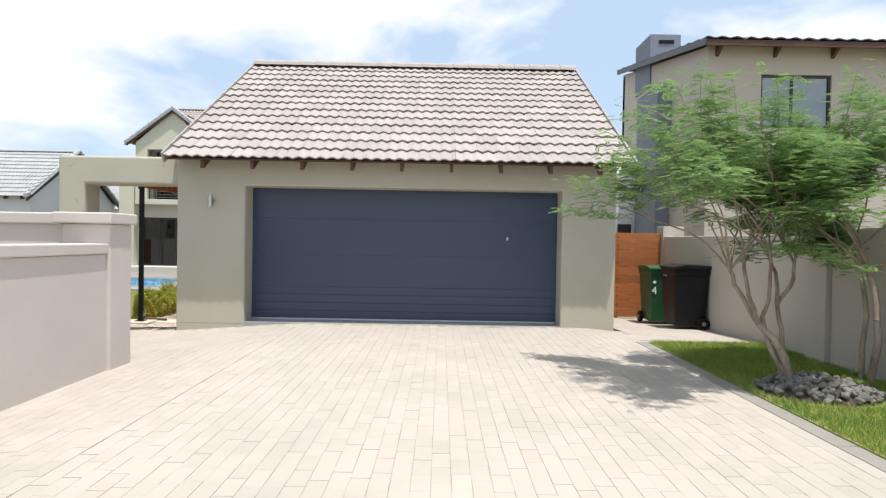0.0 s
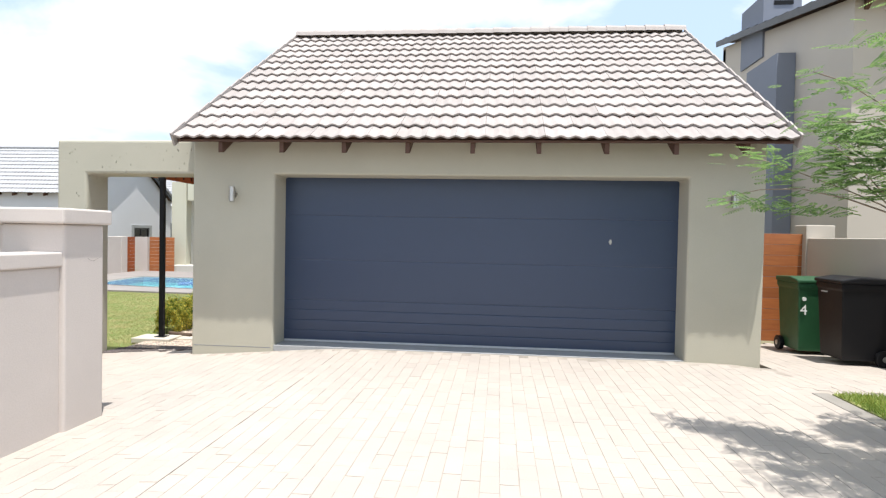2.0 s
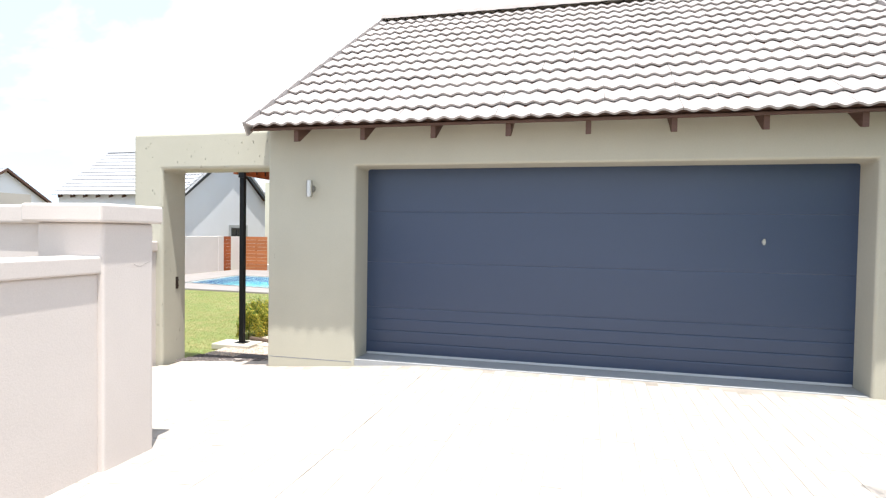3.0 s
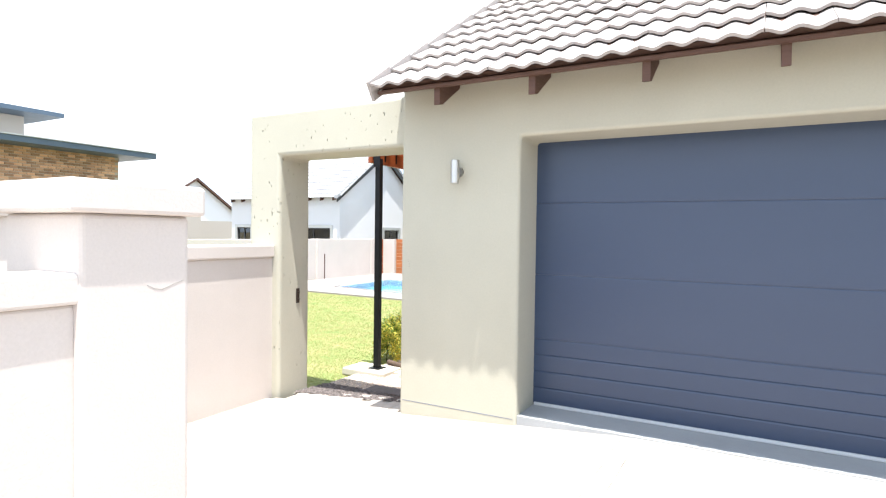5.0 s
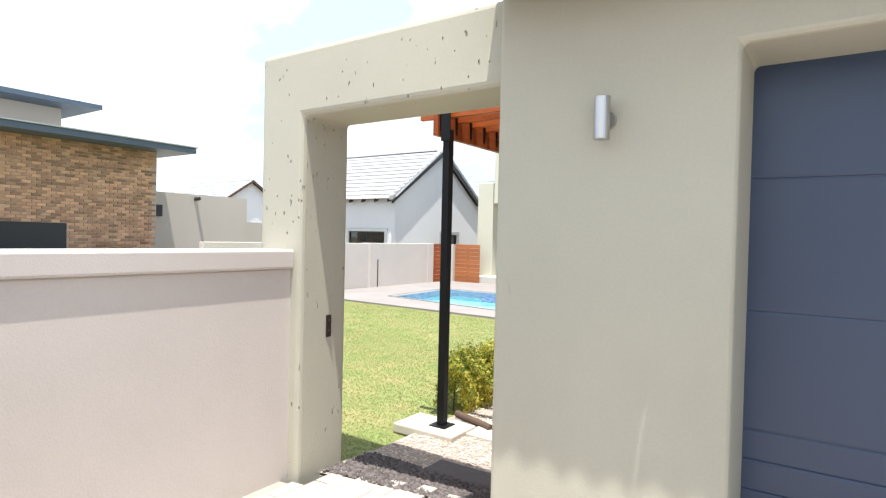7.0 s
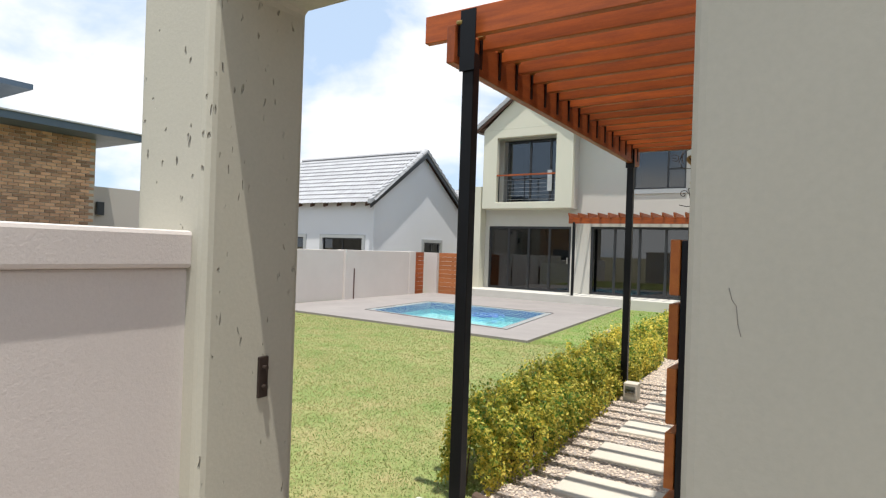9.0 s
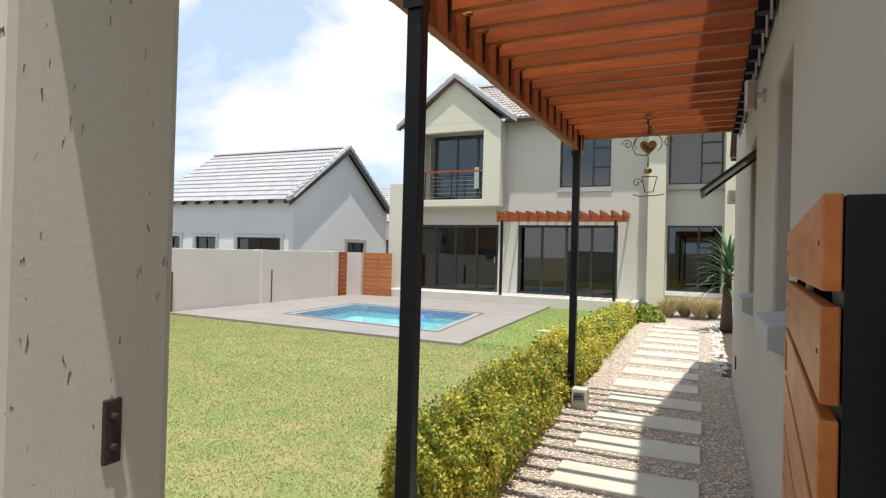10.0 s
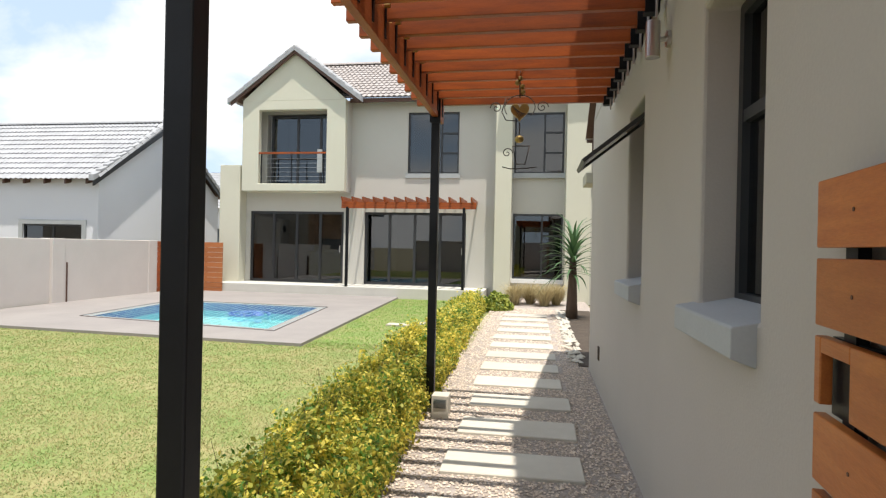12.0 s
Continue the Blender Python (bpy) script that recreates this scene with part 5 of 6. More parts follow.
def feathery_tree(at, stems, crown, seed, label, fronds):
    """A thin many-stemmed tree: stems to the fork points, limbs out to the crown, fronds along the twigs. crown: centre and half sizes."""
    rnd = np.random.RandomState(seed)
    g = thing("tree", at, label, "tree", "feathery trees on the verge")
    at = Vector(at)
    bm = bmesh.new()
    tips = []

    def limb(a, b, r0, r1, sag=0.12, n=5):
        a, b = Vector(a), Vector(b)
        side = Vector(rnd.normal(size=3)) * (b - a).length * 0.07
        prev, pr = a, r0
        for i in range(1, n + 1):
            t = i / n
            p = a.lerp(b, t) + side * math.sin(math.pi * t) + Vector((0, 0, (b - a).length * sag * math.sin(math.pi * t)))
            r = r0 + (r1 - r0) * t
            p += Vector(rnd.normal(size=3)) * min(r * 0.35, 0.012) * (t < 1)
            rod(bm, prev, p, pr, r, n=7 if r0 > 0.012 else 4, caps=False)
            prev, pr = p, r
        return prev
    c, h = Vector(crown[0]), Vector(crown[1])
    for base, fork, r, limbs in stems:
        f = limb(at + Vector(base), at + Vector(fork), r, r * 0.7, sag=0.02, n=6)
        for k in range(limbs):
            while True:
                d = Vector(rnd.normal(size=3)).normalized()
                if d.z > (-0.8 if d.x > 0.15 else -0.25):
                    break
            goal = c + Vector((d.x * h.x, d.y * h.y, d.z * h.z)) * rnd.uniform(0.65, 1.0)
            e = limb(f, f.lerp(goal, 0.55), max(r * 0.45, 0.011), 0.0065)
            for j in range(4):
                tw = goal + Vector(rnd.normal(size=3)) * 0.22
                m = limb(e, tw, 0.0055, 0.003, sag=0.08, n=4)
                tips.append((e, m))
    part("trunk", bm, M_BARK, g, "slender pale mottled stems", smooth=True)
    fr = frond()
    V = []
    per = max(1, fronds // len(tips))
    for a, b in tips:
        for k in range(per):
            t = rnd.uniform(0.35, 1.06)
            p = a.lerp(b, t) + Vector(rnd.normal(size=3) * np.array((0.09, 0.09, 0.028)))
            yaw = math.atan2(p.y - c.y, p.x - c.x) + rnd.uniform(-2.6, 2.6)
            m = pose(p.x, p.y, p.z, math.degrees(rnd.uniform(-0.25, 0.25)), math.degrees(rnd.uniform(-0.1, 0.4)), math.degrees(yaw))
            M = np.array(m)
            s = rnd.uniform(0.75, 1.35)
            V.append(fr.reshape(-1, 3) * s @ M[:3, :3].T + M[:3, 3])
    v = np.concatenate(V)
    f = np.arange(len(v)).reshape(-1, 4)
    ob = raw("crown", v.tolist(), f.tolist(), M_TREELEAF, g)
    ob["label"] = "airy crown of feathery green leaves"
    ob["kind"] = "stuff"


feathery_tree((3.76, -3.57, 0.0), [((0.06, -0.22, 0.02), (-0.17, 0.03, 0.58), 0.040, 0), ((0.11, -0.18, 0.02), (-0.14, 0.06, 0.66), 0.03, 0),
               ((-0.17, 0.03, 0.56), (-0.44, 0.08, 1.08), 0.024, 6), ((-0.165, 0.03, 0.57), (-0.27, 0.16, 1.25), 0.023, 5), ((-0.14, 0.06, 0.64), (-0.16, -0.08, 1.3), 0.02, 4),
               ((0.07, 0.1, 0), (0.05, 0.15, 0.78), 0.028, 0), ((0.05, 0.15, 0.77), (0.01, 0.22, 1.2), 0.02, 4), ((0.05, 0.15, 0.76), (0.24, 0.2, 1.15), 0.022, 5)],
              ((3.3, -3.35, 1.96), (1.5, 1.1, 0.72)), 21, "slender multi-stemmed tree with feathery leaves in stones", 6000)
feathery_tree((4.78, -3.35, 0.0), [((0, 0, 0), (0.0, 0.05, 1.05), 0.036, 8), ((-0.05, 0.05, 0.0), (-0.12, 0.2, 1.2), 0.026, 5)],
              ((4.75, -3.5, 1.90), (1.05, 1.2, 0.9)), 22, "slender feathery tree against the side wall", 11000)


def rocks():
    """A low mound of dark soil heaped with angular stones."""
    rnd = random.Random(4)

    def mound(x, y):
        d = ((x - 3.98) / 0.52) ** 2 + ((y + 3.80) / 0.46) ** 2
        return 0.006 + 0.13 * max(0.0, 1 - d)
    bm = bmesh.new()
    bmesh.ops.create_grid(bm, x_segments=22, y_segments=22, size=0.56)
    for v in bm.verts:
        v.co.x, v.co.y = v.co.x + 3.98, v.co.y - 3.80
        v.co.z = mound(v.co.x, v.co.y) + 0.012 * noise.noise(v.co * 9) - 0.008
    tagged(part("soil_mound", bm, M_BED, None, smooth=True), "low mound of dark soil under the stones", "soil", kind="structure")
    shapes = []
    for k in range(7):
        bm = bmesh.new()
        bmesh.ops.create_icosphere(bm, subdivisions=2, radius=1.0)
        cuts = [Vector((rnd.gauss(0, 1), rnd.gauss(0, 1), rnd.gauss(0, 1))).normalized() for c in range(9)]
        for v in bm.verts:
            v.co *= 1 + 0.3 * noise.noise(v.co * 0.9 + Vector((k * 7.0, 0, 0)))
            for c in cuts:
                over = v.co.dot(c) - 0.52
                if over > 0:
                    v.co -= c * over
            v.co.z *= 0.75
        me = bpy.data.meshes.new("rock")
        bm.to_mesh(me)
        bm.free()
        me.materials.append(M_ROCK)
        shapes.append(me)
    for i in range(210):
        a, r = rnd.uniform(0, 6.28), math.sqrt(rnd.uniform(0.01, 1)) * 0.95
        x, y = 3.98 + 0.50 * r * math.cos(a), -3.80 + 0.44 * r * math.sin(a)
        s = rnd.uniform(0.036, 0.066)
        ob = new("rock", shapes[i % 7])
        ob.matrix_basis = Matrix.Translation((x, y, mound(x, y) + s * 0.3)) @ pose(0, 0, 0, rnd.uniform(-25, 25), rnd.uniform(-25, 25), rnd.uniform(0, 360)) @ Matrix.Diagonal((s, s * rnd.uniform(0.75, 1.1), s, 1))
        tagged(ob, "rough grey field stone heaped round the tree", "rock", "stones round the tree")


rocks()


def shrub(at, r, h, n, material, label, seed, size=0.035):
    rnd = np.random.RandomState(seed)
    g = thing("shrub", at, label, "shrub")
    d = rnd.normal(size=(n, 3))
    d /= np.linalg.norm(d, axis=1, keepdims=True)
    d[:, 2] = np.abs(d[:, 2])
    rad = (1 - np.abs(rnd.normal(0, 0.2, n)))[:, None] * (1 + 0.25 * np.array([noise.noise(Vector(v) * 2.5) for v in d]))[:, None]
    pts = np.array(at) + d * rad * np.array((r, r, h))
    v, f = leaf_cloud(pts, d, size, rnd)
    ob = raw("leaves", v.tolist(), f.tolist(), material, g)
    ob["kind"] = "stuff"
    bm = bmesh.new()
    for i in range(14):
        a = i * 0.45
        rod(bm, at, (at[0] + r * 0.6 * math.cos(a), at[1] + r * 0.6 * math.sin(a), at[2] + h * 0.7), 0.006, 0.003, n=4, caps=False)
    part("stems", bm, M_TWIG, g)


shrub((-4.95, 13.55, -0.3), 0.34, 0.40, 3200, M_SHRUB, "small round green shrub at the end of the path", 31, 0.05)


def tufts(at, n, h, spread, material, label, seed, width=0.008):
    rnd = np.random.RandomState(seed)
    g = thing("grass_tuft", at, label, "ornamental grass", "dry grass tufts by the house")
    V = []
    for i in range(n):
        a, l, hh = rnd.uniform(0, 6.28), rnd.uniform(0.1, 1.0) * spread, h * rnd.uniform(0.6, 1.1)
        d, s = np.array((math.cos(a), math.sin(a), 0)), np.array((-math.sin(a), math.cos(a), 0)) * width
        b = np.array(at) + d * rnd.uniform(0, 0.08)
        m, e = b + d * l * 0.4 + np.array((0, 0, hh * 0.7)), b + d * l + np.array((0, 0, hh))
        V += [b - s, b + s, m + s * 0.7, m - s * 0.7, m - s * 0.7, m + s * 0.7, e, e]
    v = np.array(V)
    ob = raw("blades", v.tolist(), np.arange(len(v)).reshape(-1, 4)[::2].tolist() + [(k + 4, k + 5, k + 6) for k in range(0, len(v), 8)], material, g)
    ob["kind"] = "stuff"


for k, (x, y) in enumerate(((-4.62, 14.9), (-4.25, 15.3), (-3.9, 14.8), (-3.6, 15.2))):
    tufts((x, y, -0.3), 420, 0.55, 0.6, M_STRAW, "dry straw-coloured fountain grass below the window", 40 + k)


def aloe():
    rnd = random.Random(8)
    g = thing("aloe", (-3.38, 12.3, -0.3), "tall spiky green aloe on a brown stem", "plant")
    part("stem", rod(bmesh.new(), (-3.38, 12.3, -0.3), (-3.37, 12.3, 1.0), 0.13, 0.06, n=10), M_TWIG, g, "brown leafy stem", smooth=True)
    for i in range(60):
        a = i * 2.4
        el = 1.4 - 1.55 * (i / 60)
        L = rnd.uniform(0.6, 0.85)
        bm = bmesh.new()
        prev = None
        for k in range(6):
            t = k / 5
            r = L * t
            e = el - 0.4 * t * t
            p = Vector((-3.37, 12.3, 1.2 - 0.010 * i)) + Vector((math.cos(a) * math.cos(e), math.sin(a) * math.cos(e), math.sin(e))) * r
            w = 0.042 * (1 - t) ** 0.7 + 0.002
            s = Vector((-math.sin(a), math.cos(a), 0)) * w
            row = [bm.verts.new(p - s), bm.verts.new(p + Vector((0, 0, -0.008))), bm.verts.new(p + s)]
            if prev:
                bm.faces.new((prev[0], prev[1], row[1], row[0]))
                bm.faces.new((prev[1], prev[2], row[2], row[1]))
            prev = row
        part("leaf", bm, M_ALOE, g, smooth=True)


aloe()


def cracks():
    g = thing("wall_cracks", (-3.45, -0.001, 1.1), "fine dark hairline cracks in the plaster", "crack", kind="structure")
    tube("crack", [(-3.43, -0.0005, 1.16), (-3.425, -0.0005, 1.14), (-3.418, -0.0005, 1.13), (-3.415, -0.0005, 1.10), (-3.41, -0.0005, 1.08)], 0.0007, M_KERB, g)
    tube("crack", [(-2.8295, -2.72, 1.17), (-2.8295, -2.69, 1.155), (-2.8295, -2.66, 1.15), (-2.8295, -2.62, 1.165), (-2.8295, -2.57, 1.18)], 0.0008, M_KERB, g)


cracks()


# ---- bins ----
def wheelie_bin(x, y, z, material, name_label, number):
    g = thing("wheelie_bin", (x, y, z), name_label, "bin", "wheelie bins by the side gate")
    h = 1.0
    bm = bmesh.new()
    lo, hi = (0.24, 0.25), (0.29, 0.30)
    vs = []
    for k, (a, d) in ((0.06, lo), (0.9, (0.275, 0.285)), (0.92, hi), (0.985, hi)):
        vs.append([bm.verts.new((x + sx * a, y + sy * d, z + k)) for sx, sy in ((-1, -1), (1, -1), (1, 1), (-1, 1))])
    for p, q in zip(vs, vs[1:]):
        for i in range(4):
            bm.faces.new((p[i], p[(i + 1) % 4], q[(i + 1) % 4], q[i]))
    bm.faces.new(vs[0][::-1])
    bm.faces.new(vs[-1])
    part("body", bm, material, g, bevel=0.02, seg=3)
    bm = bmesh.new()
    prism(bm, [(y - 0.32, z + 0.985), (y + 0.31, z + 0.985), (y + 0.31, z + 1.05), (y - 0.1, z + 1.07), (y - 0.32, z + 1.03)], x - 0.305, x + 0.305, "x")
    part("lid", bm, material, g, bevel=0.015)
    part("handle", rod(bmesh.new(), (x - 0.25, y + 0.34, z + 0.98), (x + 0.25, y + 0.34, z + 0.98), 0.018), material, g)
    for s in (-1, 1):
        w = part("wheel", rod(bmesh.new(), (x + s * 0.25, y + 0.20, z + 0.1), (x + s * 0.31, y + 0.20, z + 0.1), 0.1, n=20), M_BLACKBIN, g, bevel=0.01)
        part("hub", rod(bmesh.new(), (x + s * 0.311, y + 0.20, z + 0.1), (x + s * 0.318, y + 0.20, z + 0.1), 0.035, n=12), M_INOX, w)
    if number:
        cu = bpy.data.curves.new("number", "FONT")
        cu.body, cu.size, cu.extrude, cu.align_x = number, 0.19, 0.001, "CENTER"
        tmp = bpy.data.objects.new("tmp", cu)
        me = bpy.data.meshes.new_from_object(tmp)
        me.name = "number"
        me.materials.append(M_WHITE)
        ob = new("number", me)
        ob.parent, ob.matrix_parent_inverse = g, Matrix.Translation((x, y, z)).inverted()
        ob.matrix_basis = Matrix.Translation((x - 0.2, y - 0.288, z + 0.56)) @ pose(0, 0, 0, 87)
        part("emblem", rod(bmesh.new(), (x - 0.2, y - 0.296, z + 0.77), (x - 0.2, y - 0.27, z + 0.77), 0.026, n=14), M_WHITE, g, "white round emblem")
    else:
        part("maker_mark", boxm(x - 0.18, x - 0.05, y - 0.292, y - 0.27, z + 0.86, z + 0.875), M_SEAL, g)
    return g


wheelie_bin(4.60, 1.62, -0.13, M_GREENBIN, "dark green plastic wheelie bin marked with a white 4", "4")
black_bin = wheelie_bin(4.69, 0.75, -0.075, M_BLACKBIN, "black plastic wheelie bin beside the green one", "")
black_bin.rotation_euler[2] = radians(-90)


# ---- small things in the garden ----
def garden_light():
    g = thing("garden_light", (-4.83, 5.05, -0.28), "small cream concrete box light beside the post", "garden light")
    part("box", boxm(-4.90, -4.76, 5.0, 5.14, -0.30, -0.10), M_PAVER, g, bevel=0.006)
    part("lens", boxm(-4.88, -4.78, 4.994, 5.001, -0.2, -0.13), M_GLASS, g)


garden_light()


def post_slab():
    g = thing("footing_slab", (-4.95, 1.6, -0.3), "cream concrete footing slab under the pergola post", "slab")
    part("slab", boxm(-5.22, -4.62, 1.36, 1.74, -0.32, -0.238), M_PAVER, g, bevel=0.012)
    e = thing("log_edging", (-4.6, 1.85, -0.28), "short weathered round timber edging log", "log")
    part("log", rod(bmesh.new(), (-4.95, 1.95, -0.25), (-4.5, 1.78, -0.25), 0.032, n=10), M_TWIG, e)
    for x, y, z in ((-6.55, 10.6, -0.30), (-6.05, 10.9, -0.30)):
        c = thing("valve_cover", (x, y, z), "pale concrete cover set in the lawn", "cover", "covers in the lawn")
        part("cover", boxm(x - 0.2, x + 0.2, y - 0.12, y + 0.12, z - 0.03, z + 0.0), M_PAVER, c)
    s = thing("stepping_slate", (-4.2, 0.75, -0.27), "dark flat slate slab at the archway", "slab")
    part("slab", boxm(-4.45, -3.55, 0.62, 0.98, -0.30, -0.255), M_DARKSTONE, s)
    v = thing("wall_vent", (WL, 6.3, 0.1), "small dark weep vent low in the wall", "vent")
    part("grille", boxm(WL - 0.012, WL + 0.002, 6.25, 6.35, 0.02, 0.15), M_IRON, v)


post_slab()


def spiral(c, r, turns, s=1, n=22):
    return [(c[0] + s * r * (1 - i / n) * math.cos(turns * 6.28 * i / n), c[1], c[2] + r * (1 - i / n) * math.sin(turns * 6.28 * i / n)) for i in range(n)]


def hanging_ornament():
    x, y = -4.22, 4.60
    g = thing("hanging_ornament", (x, y, 2.5), "rusty wire hanging ornament with a gold heart and cup", "ornament")
    tube("cord", [(x, y, 2.52), (x + 0.005, y, 2.42), (x - 0.004, y, 2.33), (x, y, 2.2)], 0.006, M_IRON, g)
    tube("rope_knot", [(x, y, 2.62), (x + 0.01, y, 2.5), (x + 0.022, y, 2.42), (x, y, 2.36)], 0.009, M_BALAU, g, "brown rope")
    bm = bmesh.new()
    for dx, dz in ((-0.02, 2.31), (0.015, 2.28), (0.0, 2.34), (0.02, 2.24)):
        bmesh.ops.create_icosphere(bm, subdivisions=1, radius=0.022, matrix=Matrix.Translation((x + dx, y, dz)))
    part("charm", bm, M_BRONZE, g)
    # heart of beaten strips
    bm = bmesh.new()
    pts = []
    for i in range(28):
        t = 2 * math.pi * i / 28
        pts.append((x + 0.0042 * 16 * math.sin(t) ** 3, 2.10 + 0.0045 * (13 * math.cos(t) - 5 * math.cos(2 * t) - 2 * math.cos(3 * t) - math.cos(4 * t))))
    prism(bm, pts, y - 0.015, y + 0.015, "y")
    h = part("heart", bm, M_BRONZE, g, "mottled gold lattice heart", bevel=0.008)
    for k in range(5):
        bm = bmesh.new()
        rod(bm, (x - 0.05 + 0.012 * k, y - 0.017, 2.14 - 0.012 * k), (x + 0.0 + 0.012 * k, y - 0.017, 2.06 + 0.004 * k), 0.003, n=5)
        part("strip", bm, M_IRON, h)
    tube("halo", [(x + 0.11 * math.cos(a / 10), y, 2.13 + 0.09 * math.sin(a / 10)) for a in range(-8, 40, 3)], 0.004, M_IRON, g)
    tube("curl", [(x - 0.10, y, 2.2), (x - 0.13, y, 2.10), (x - 0.10, y, 2.04), (x, y, 2.03)], 0.004, M_IRON, g)
    tube("curl", spiral((x + 0.16, y, 2.13), 0.045, 1.6), 0.004, M_IRON, g)
    tube("curl", spiral((x - 0.17, y, 2.13), 0.045, 1.6, -1), 0.004, M_IRON, g)
    tube("link", [(x, y, 2.02), (x, y, 1.93)], 0.004, M_IRON, g)
    bm = bmesh.new()
    bmesh.ops.create_icosphere(bm, subdivisions=2, radius=0.035, matrix=Matrix.Translation((x, y, 1.90)) @ Matrix.Diagonal((1, 1, 0.8, 1)))
    part("bell", bm, M_BRONZE, g, "small brass bell")
    tube("cup", [(x - 0.045, y, 1.85), (x - 0.02, y, 1.72), (x + 0.045, y, 1.72), (x + 0.075, y, 1.85)], 0.004, M_IRON, g, cyclic=True)
    tube("cup_handle", spiral((x - 0.085, y, 1.80), 0.04, 1.5), 0.004, M_IRON, g)
    tube("saucer", [(x - 0.12, y, 1.70), (x - 0.06, y, 1.685), (x + 0.07, y, 1.69), (x + 0.13, y, 1.70)], 0.004, M_IRON, g)


hanging_ornament()


def kitchen():
    g = thing("kitchen_counter", (-11.5, 20.5, -0.03), "white kitchen counter inside behind the glass doors", "counter")
    part("carcass", boxm(-12.2, -10.6, 20.2, 20.8, -0.03, 0.86), M_WHITE, g)
    part("worktop", boxm(-12.25, -10.55, 20.15, 20.85, 0.86, 0.9), M_KERB, g)
    w = thing("wall_cupboard", (-10.2, 21.9, 1.5), "dark wall cupboard inside the kitchen", "cupboard")
    part("body", boxm(-10.6, -9.8, 21.6, 21.98, 1.3, 2.0), M_ALU, w)


kitchen()


def kerb():
    k = thing("kerb", (3.24, -6, 0), "flush grey concrete kerb beside the driveway", "kerb", kind="structure")
    for i in range(13):
        y = -14 + i * 0.985
        part("kerb_block", boxm(3.222, 3.375, y, y + 0.975, -0.15, 0.006), M_KERB, k, bevel=0.008)


kerb()


# ---- paving slabs, driveway bricks and face bricks, piece by piece ----
path_ob = bpy.data.objects["garden_path"]
slab_mesh = None
for i, (y0, d) in enumerate(SLABS):
    if slab_mesh is None:
        bm = bmesh.new()
        box(bm, -0.44, 0.44, 0, d, -0.04, 0.022)
        bmesh.ops.bevel(bm, geom=bm.edges[:], offset=0.006, segments=1, affect="EDGES")
        slab_mesh = bpy.data.meshes.new("slab")
        bm.to_mesh(slab_mesh)
        bm.free()
        slab_mesh.materials.append(M_PAVER)
    ob = new("slab", slab_mesh)
    ob.parent = path_ob
    ob.matrix_basis = Matrix.Translation((-4.20 - 0.008 * i * (i > 5), y0, -0.283)) @ pose(0, 0, 0, 0, 0, ((i * 37) % 7 - 3) * 0.25)


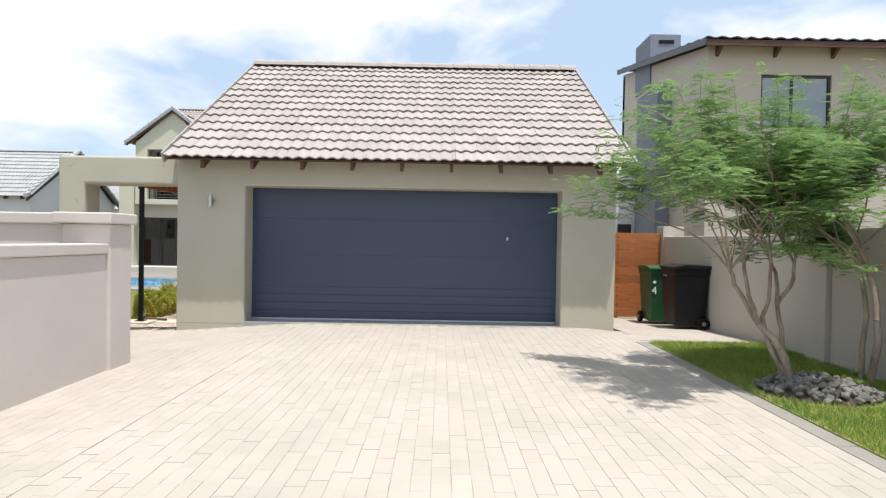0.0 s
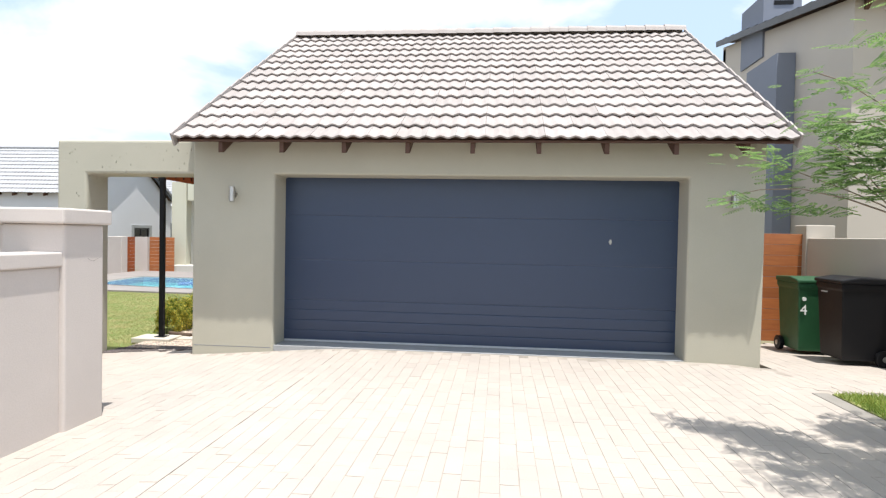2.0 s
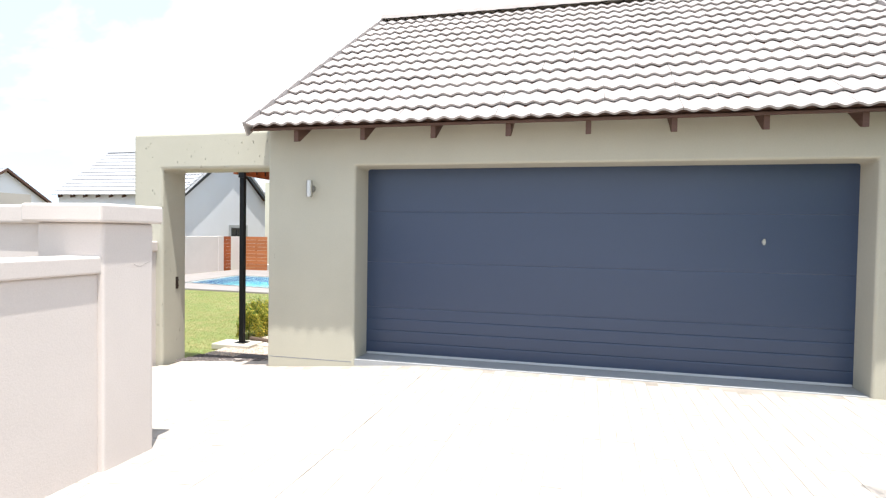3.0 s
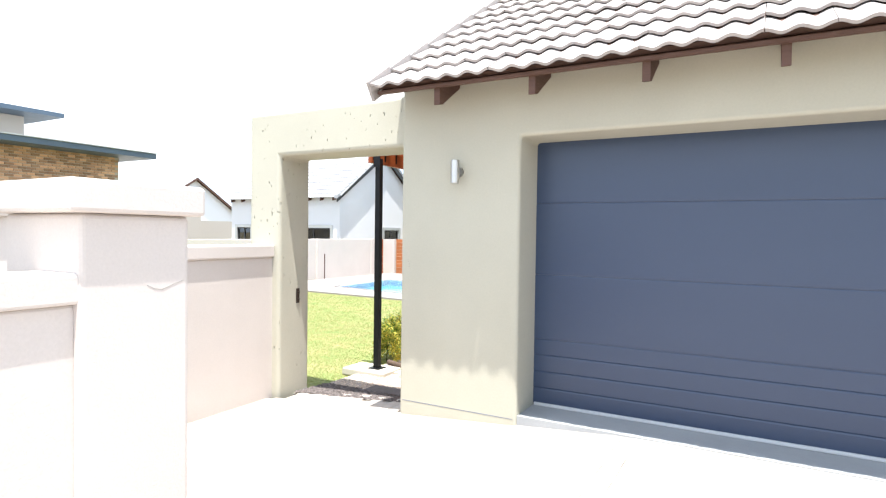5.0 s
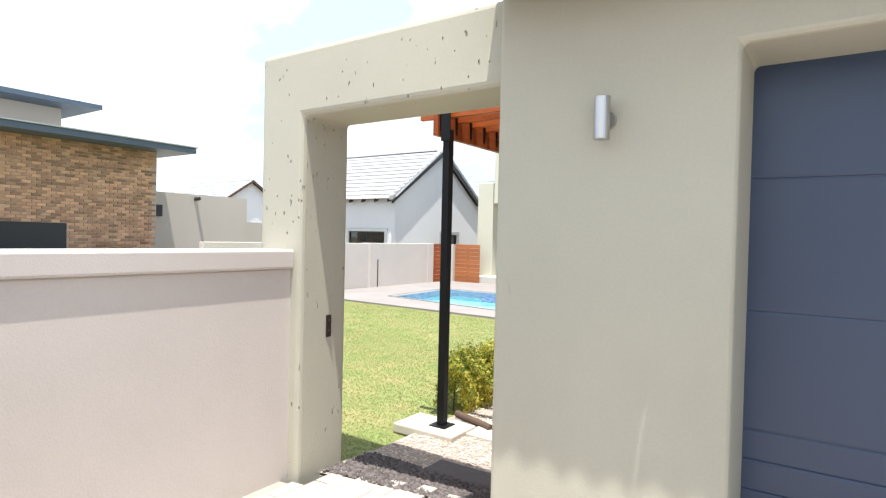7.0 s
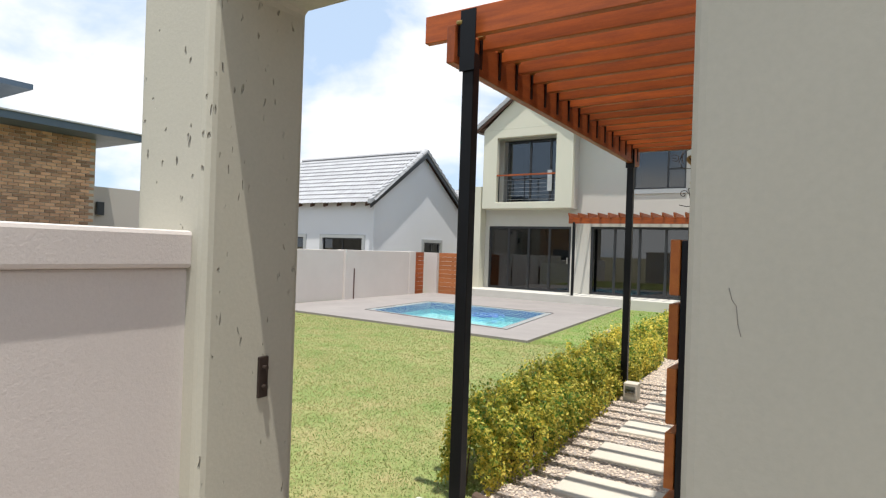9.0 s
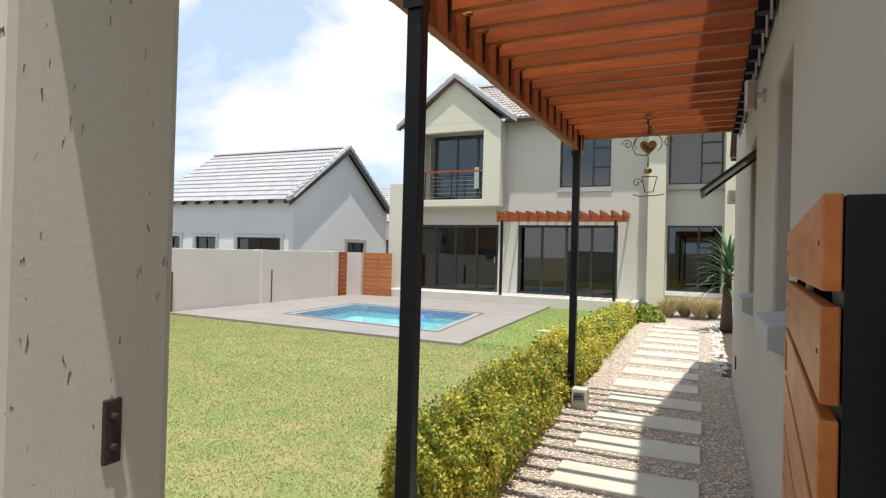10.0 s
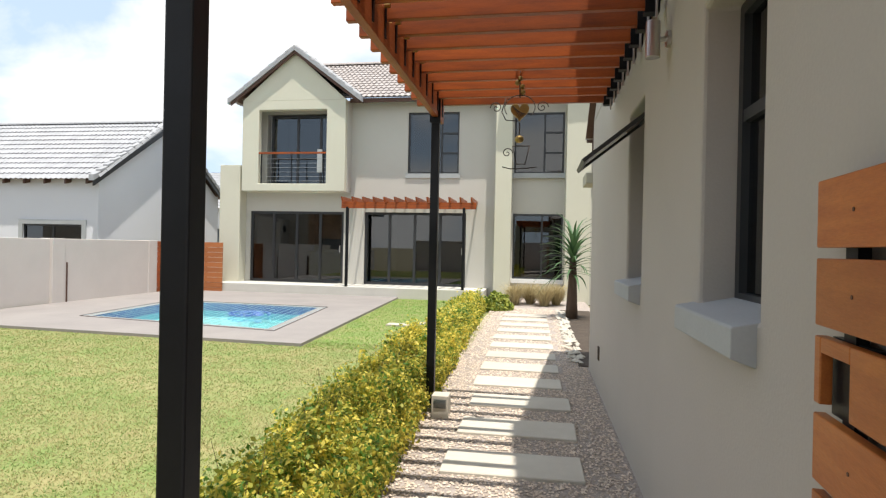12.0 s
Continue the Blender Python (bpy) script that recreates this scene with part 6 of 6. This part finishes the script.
def lay_bricks():
    bw, bl, joint = 0.1085, 0.2155, 0.0025
    rnd = random.Random(9)
    c = 0.0014
    verts = [(-bw / 2, -bl / 2, -0.03), (bw / 2, -bl / 2, -0.03), (bw / 2, bl / 2, -0.03), (-bw / 2, bl / 2, -0.03),
             (-bw / 2, -bl / 2, -c), (bw / 2, -bl / 2, -c), (bw / 2, bl / 2, -c), (-bw / 2, bl / 2, -c),
             (-bw / 2 + c, -bl / 2 + c, 0), (bw / 2 - c, -bl / 2 + c, 0), (bw / 2 - c, bl / 2 - c, 0), (-bw / 2 + c, bl / 2 - c, 0)]
    faces = [(8, 9, 10, 11)]
    for a, b in ((0, 4), (4, 8)):
        for i in range(4):
            faces.append((a + i, a + (i + 1) % 4, b + (i + 1) % 4, b + i))
    me = bpy.data.meshes.new("brick")
    me.from_pydata(verts, [], faces)
    me.materials.append(M_BRICK)
    rv, rf, made = [], [], 0
    col = 0
    x = -5.05
    while x < 5.0:
        y = -13.0 + (0.5 * (bl + joint) if col % 2 else 0) + rnd.uniform(-0.05, 0.05)
        while y < 2.6:
            inside = (-2.83 < x < 3.2 and y < 0.0 and not (x > 3.1 and y > -1.2)) or (-5.03 < x <= -2.83 and -2.6 < y < 0.36 and not (x > -3.55 and y > -0.08))
            inside = inside or (3.1 <= x < 4.95 and -1.2 < y < 2.5 and not (x < 3.42 and y > -0.08))
            if x > -3.56 and x < 3.36 and y > -0.10:
                inside = False
            if x < -4.9 and y > 0.0:
                inside = False
            if inside:
                roll = -math.degrees(math.atan((gz(x + 0.02, y) - gz(x - 0.02, y)) / 0.04))
                tip = math.degrees(math.atan((gz(x, y + 0.02) - gz(x, y - 0.02)) / 0.04))
                p = Matrix.Translation((x + rnd.uniform(-0.002, 0.002), y + rnd.uniform(-0.004, 0.004), gz(x, y) + rnd.uniform(-0.0004, 0.0012))) @ pose(0, 0, 0, tip + rnd.uniform(-0.15, 0.15), roll + rnd.uniform(-0.25, 0.25), rnd.uniform(-0.5, 0.5))
                if made < 299 and -1.2 < x < 0.9 and -4.6 < y < -1.2:
                    ob = new("brick", me)
                    ob.parent = driveway
                    ob.matrix_basis = p
                    made += 1
                else:
                    k = len(rv)
                    rv += [tuple(p @ Vector(v)) for v in verts]
                    rf += [tuple(i + k for i in f) for f in faces]
            y += bl + joint
        x += bw + joint
        col += 1
    ob = raw("bricks", rv, rf, M_BRICKS, driveway)
    ob["kind"] = "stuff"


lay_bricks()


def face_bricks():
    """Stretcher bond on the garden side of the brick house."""
    rnd = random.Random(10)
    verts0 = [(0, 0, 0), (0, 0.172, 0), (0, 0.172, 0.056), (0, 0, 0.056), (0.015, 0.003, 0.003), (0.015, 0.169, 0.003), (0.015, 0.169, 0.053), (0.015, 0.003, 0.053)]
    faces0 = [(4, 5, 6, 7), (0, 1, 5, 4), (1, 2, 6, 5), (2, 3, 7, 6), (3, 0, 4, 7)]
    me = bpy.data.meshes.new("brick")
    me.from_pydata(verts0, [], faces0)
    me.materials.append(M_FACEBRICK)
    rv, rf, made = [], [], 0
    row = 0
    inv = Matrix.Translation(brick_house_ob.matrix_world.translation).inverted()
    z = 0.9
    while z < 3.21:
        y = -3.0 + (0.091 if row % 2 else 0)
        while y < 5.02:
            if not (-1.1 < y < 3.15 and z < 1.42):
                at = Vector((-15.95 + rnd.uniform(-0.004, 0.006), y, z))
                if made < 290 and y > 3.2 and z > 1.2:
                    ob = new("brick", me)
                    ob.parent, ob.matrix_parent_inverse = brick_house_ob, inv
                    ob.matrix_basis = Matrix.Translation(at)
                    made += 1
                else:
                    k = len(rv)
                    rv += [tuple(Vector(v) + at) for v in verts0]
                    rf += [tuple(i + k for i in f) for f in faces0]
            y += 0.182
        z += 0.066
        row += 1
    ob = raw("bricks", rv, rf, M_FACEBRICKS, brick_house_ob)
    ob["kind"] = "stuff"


face_bricks()
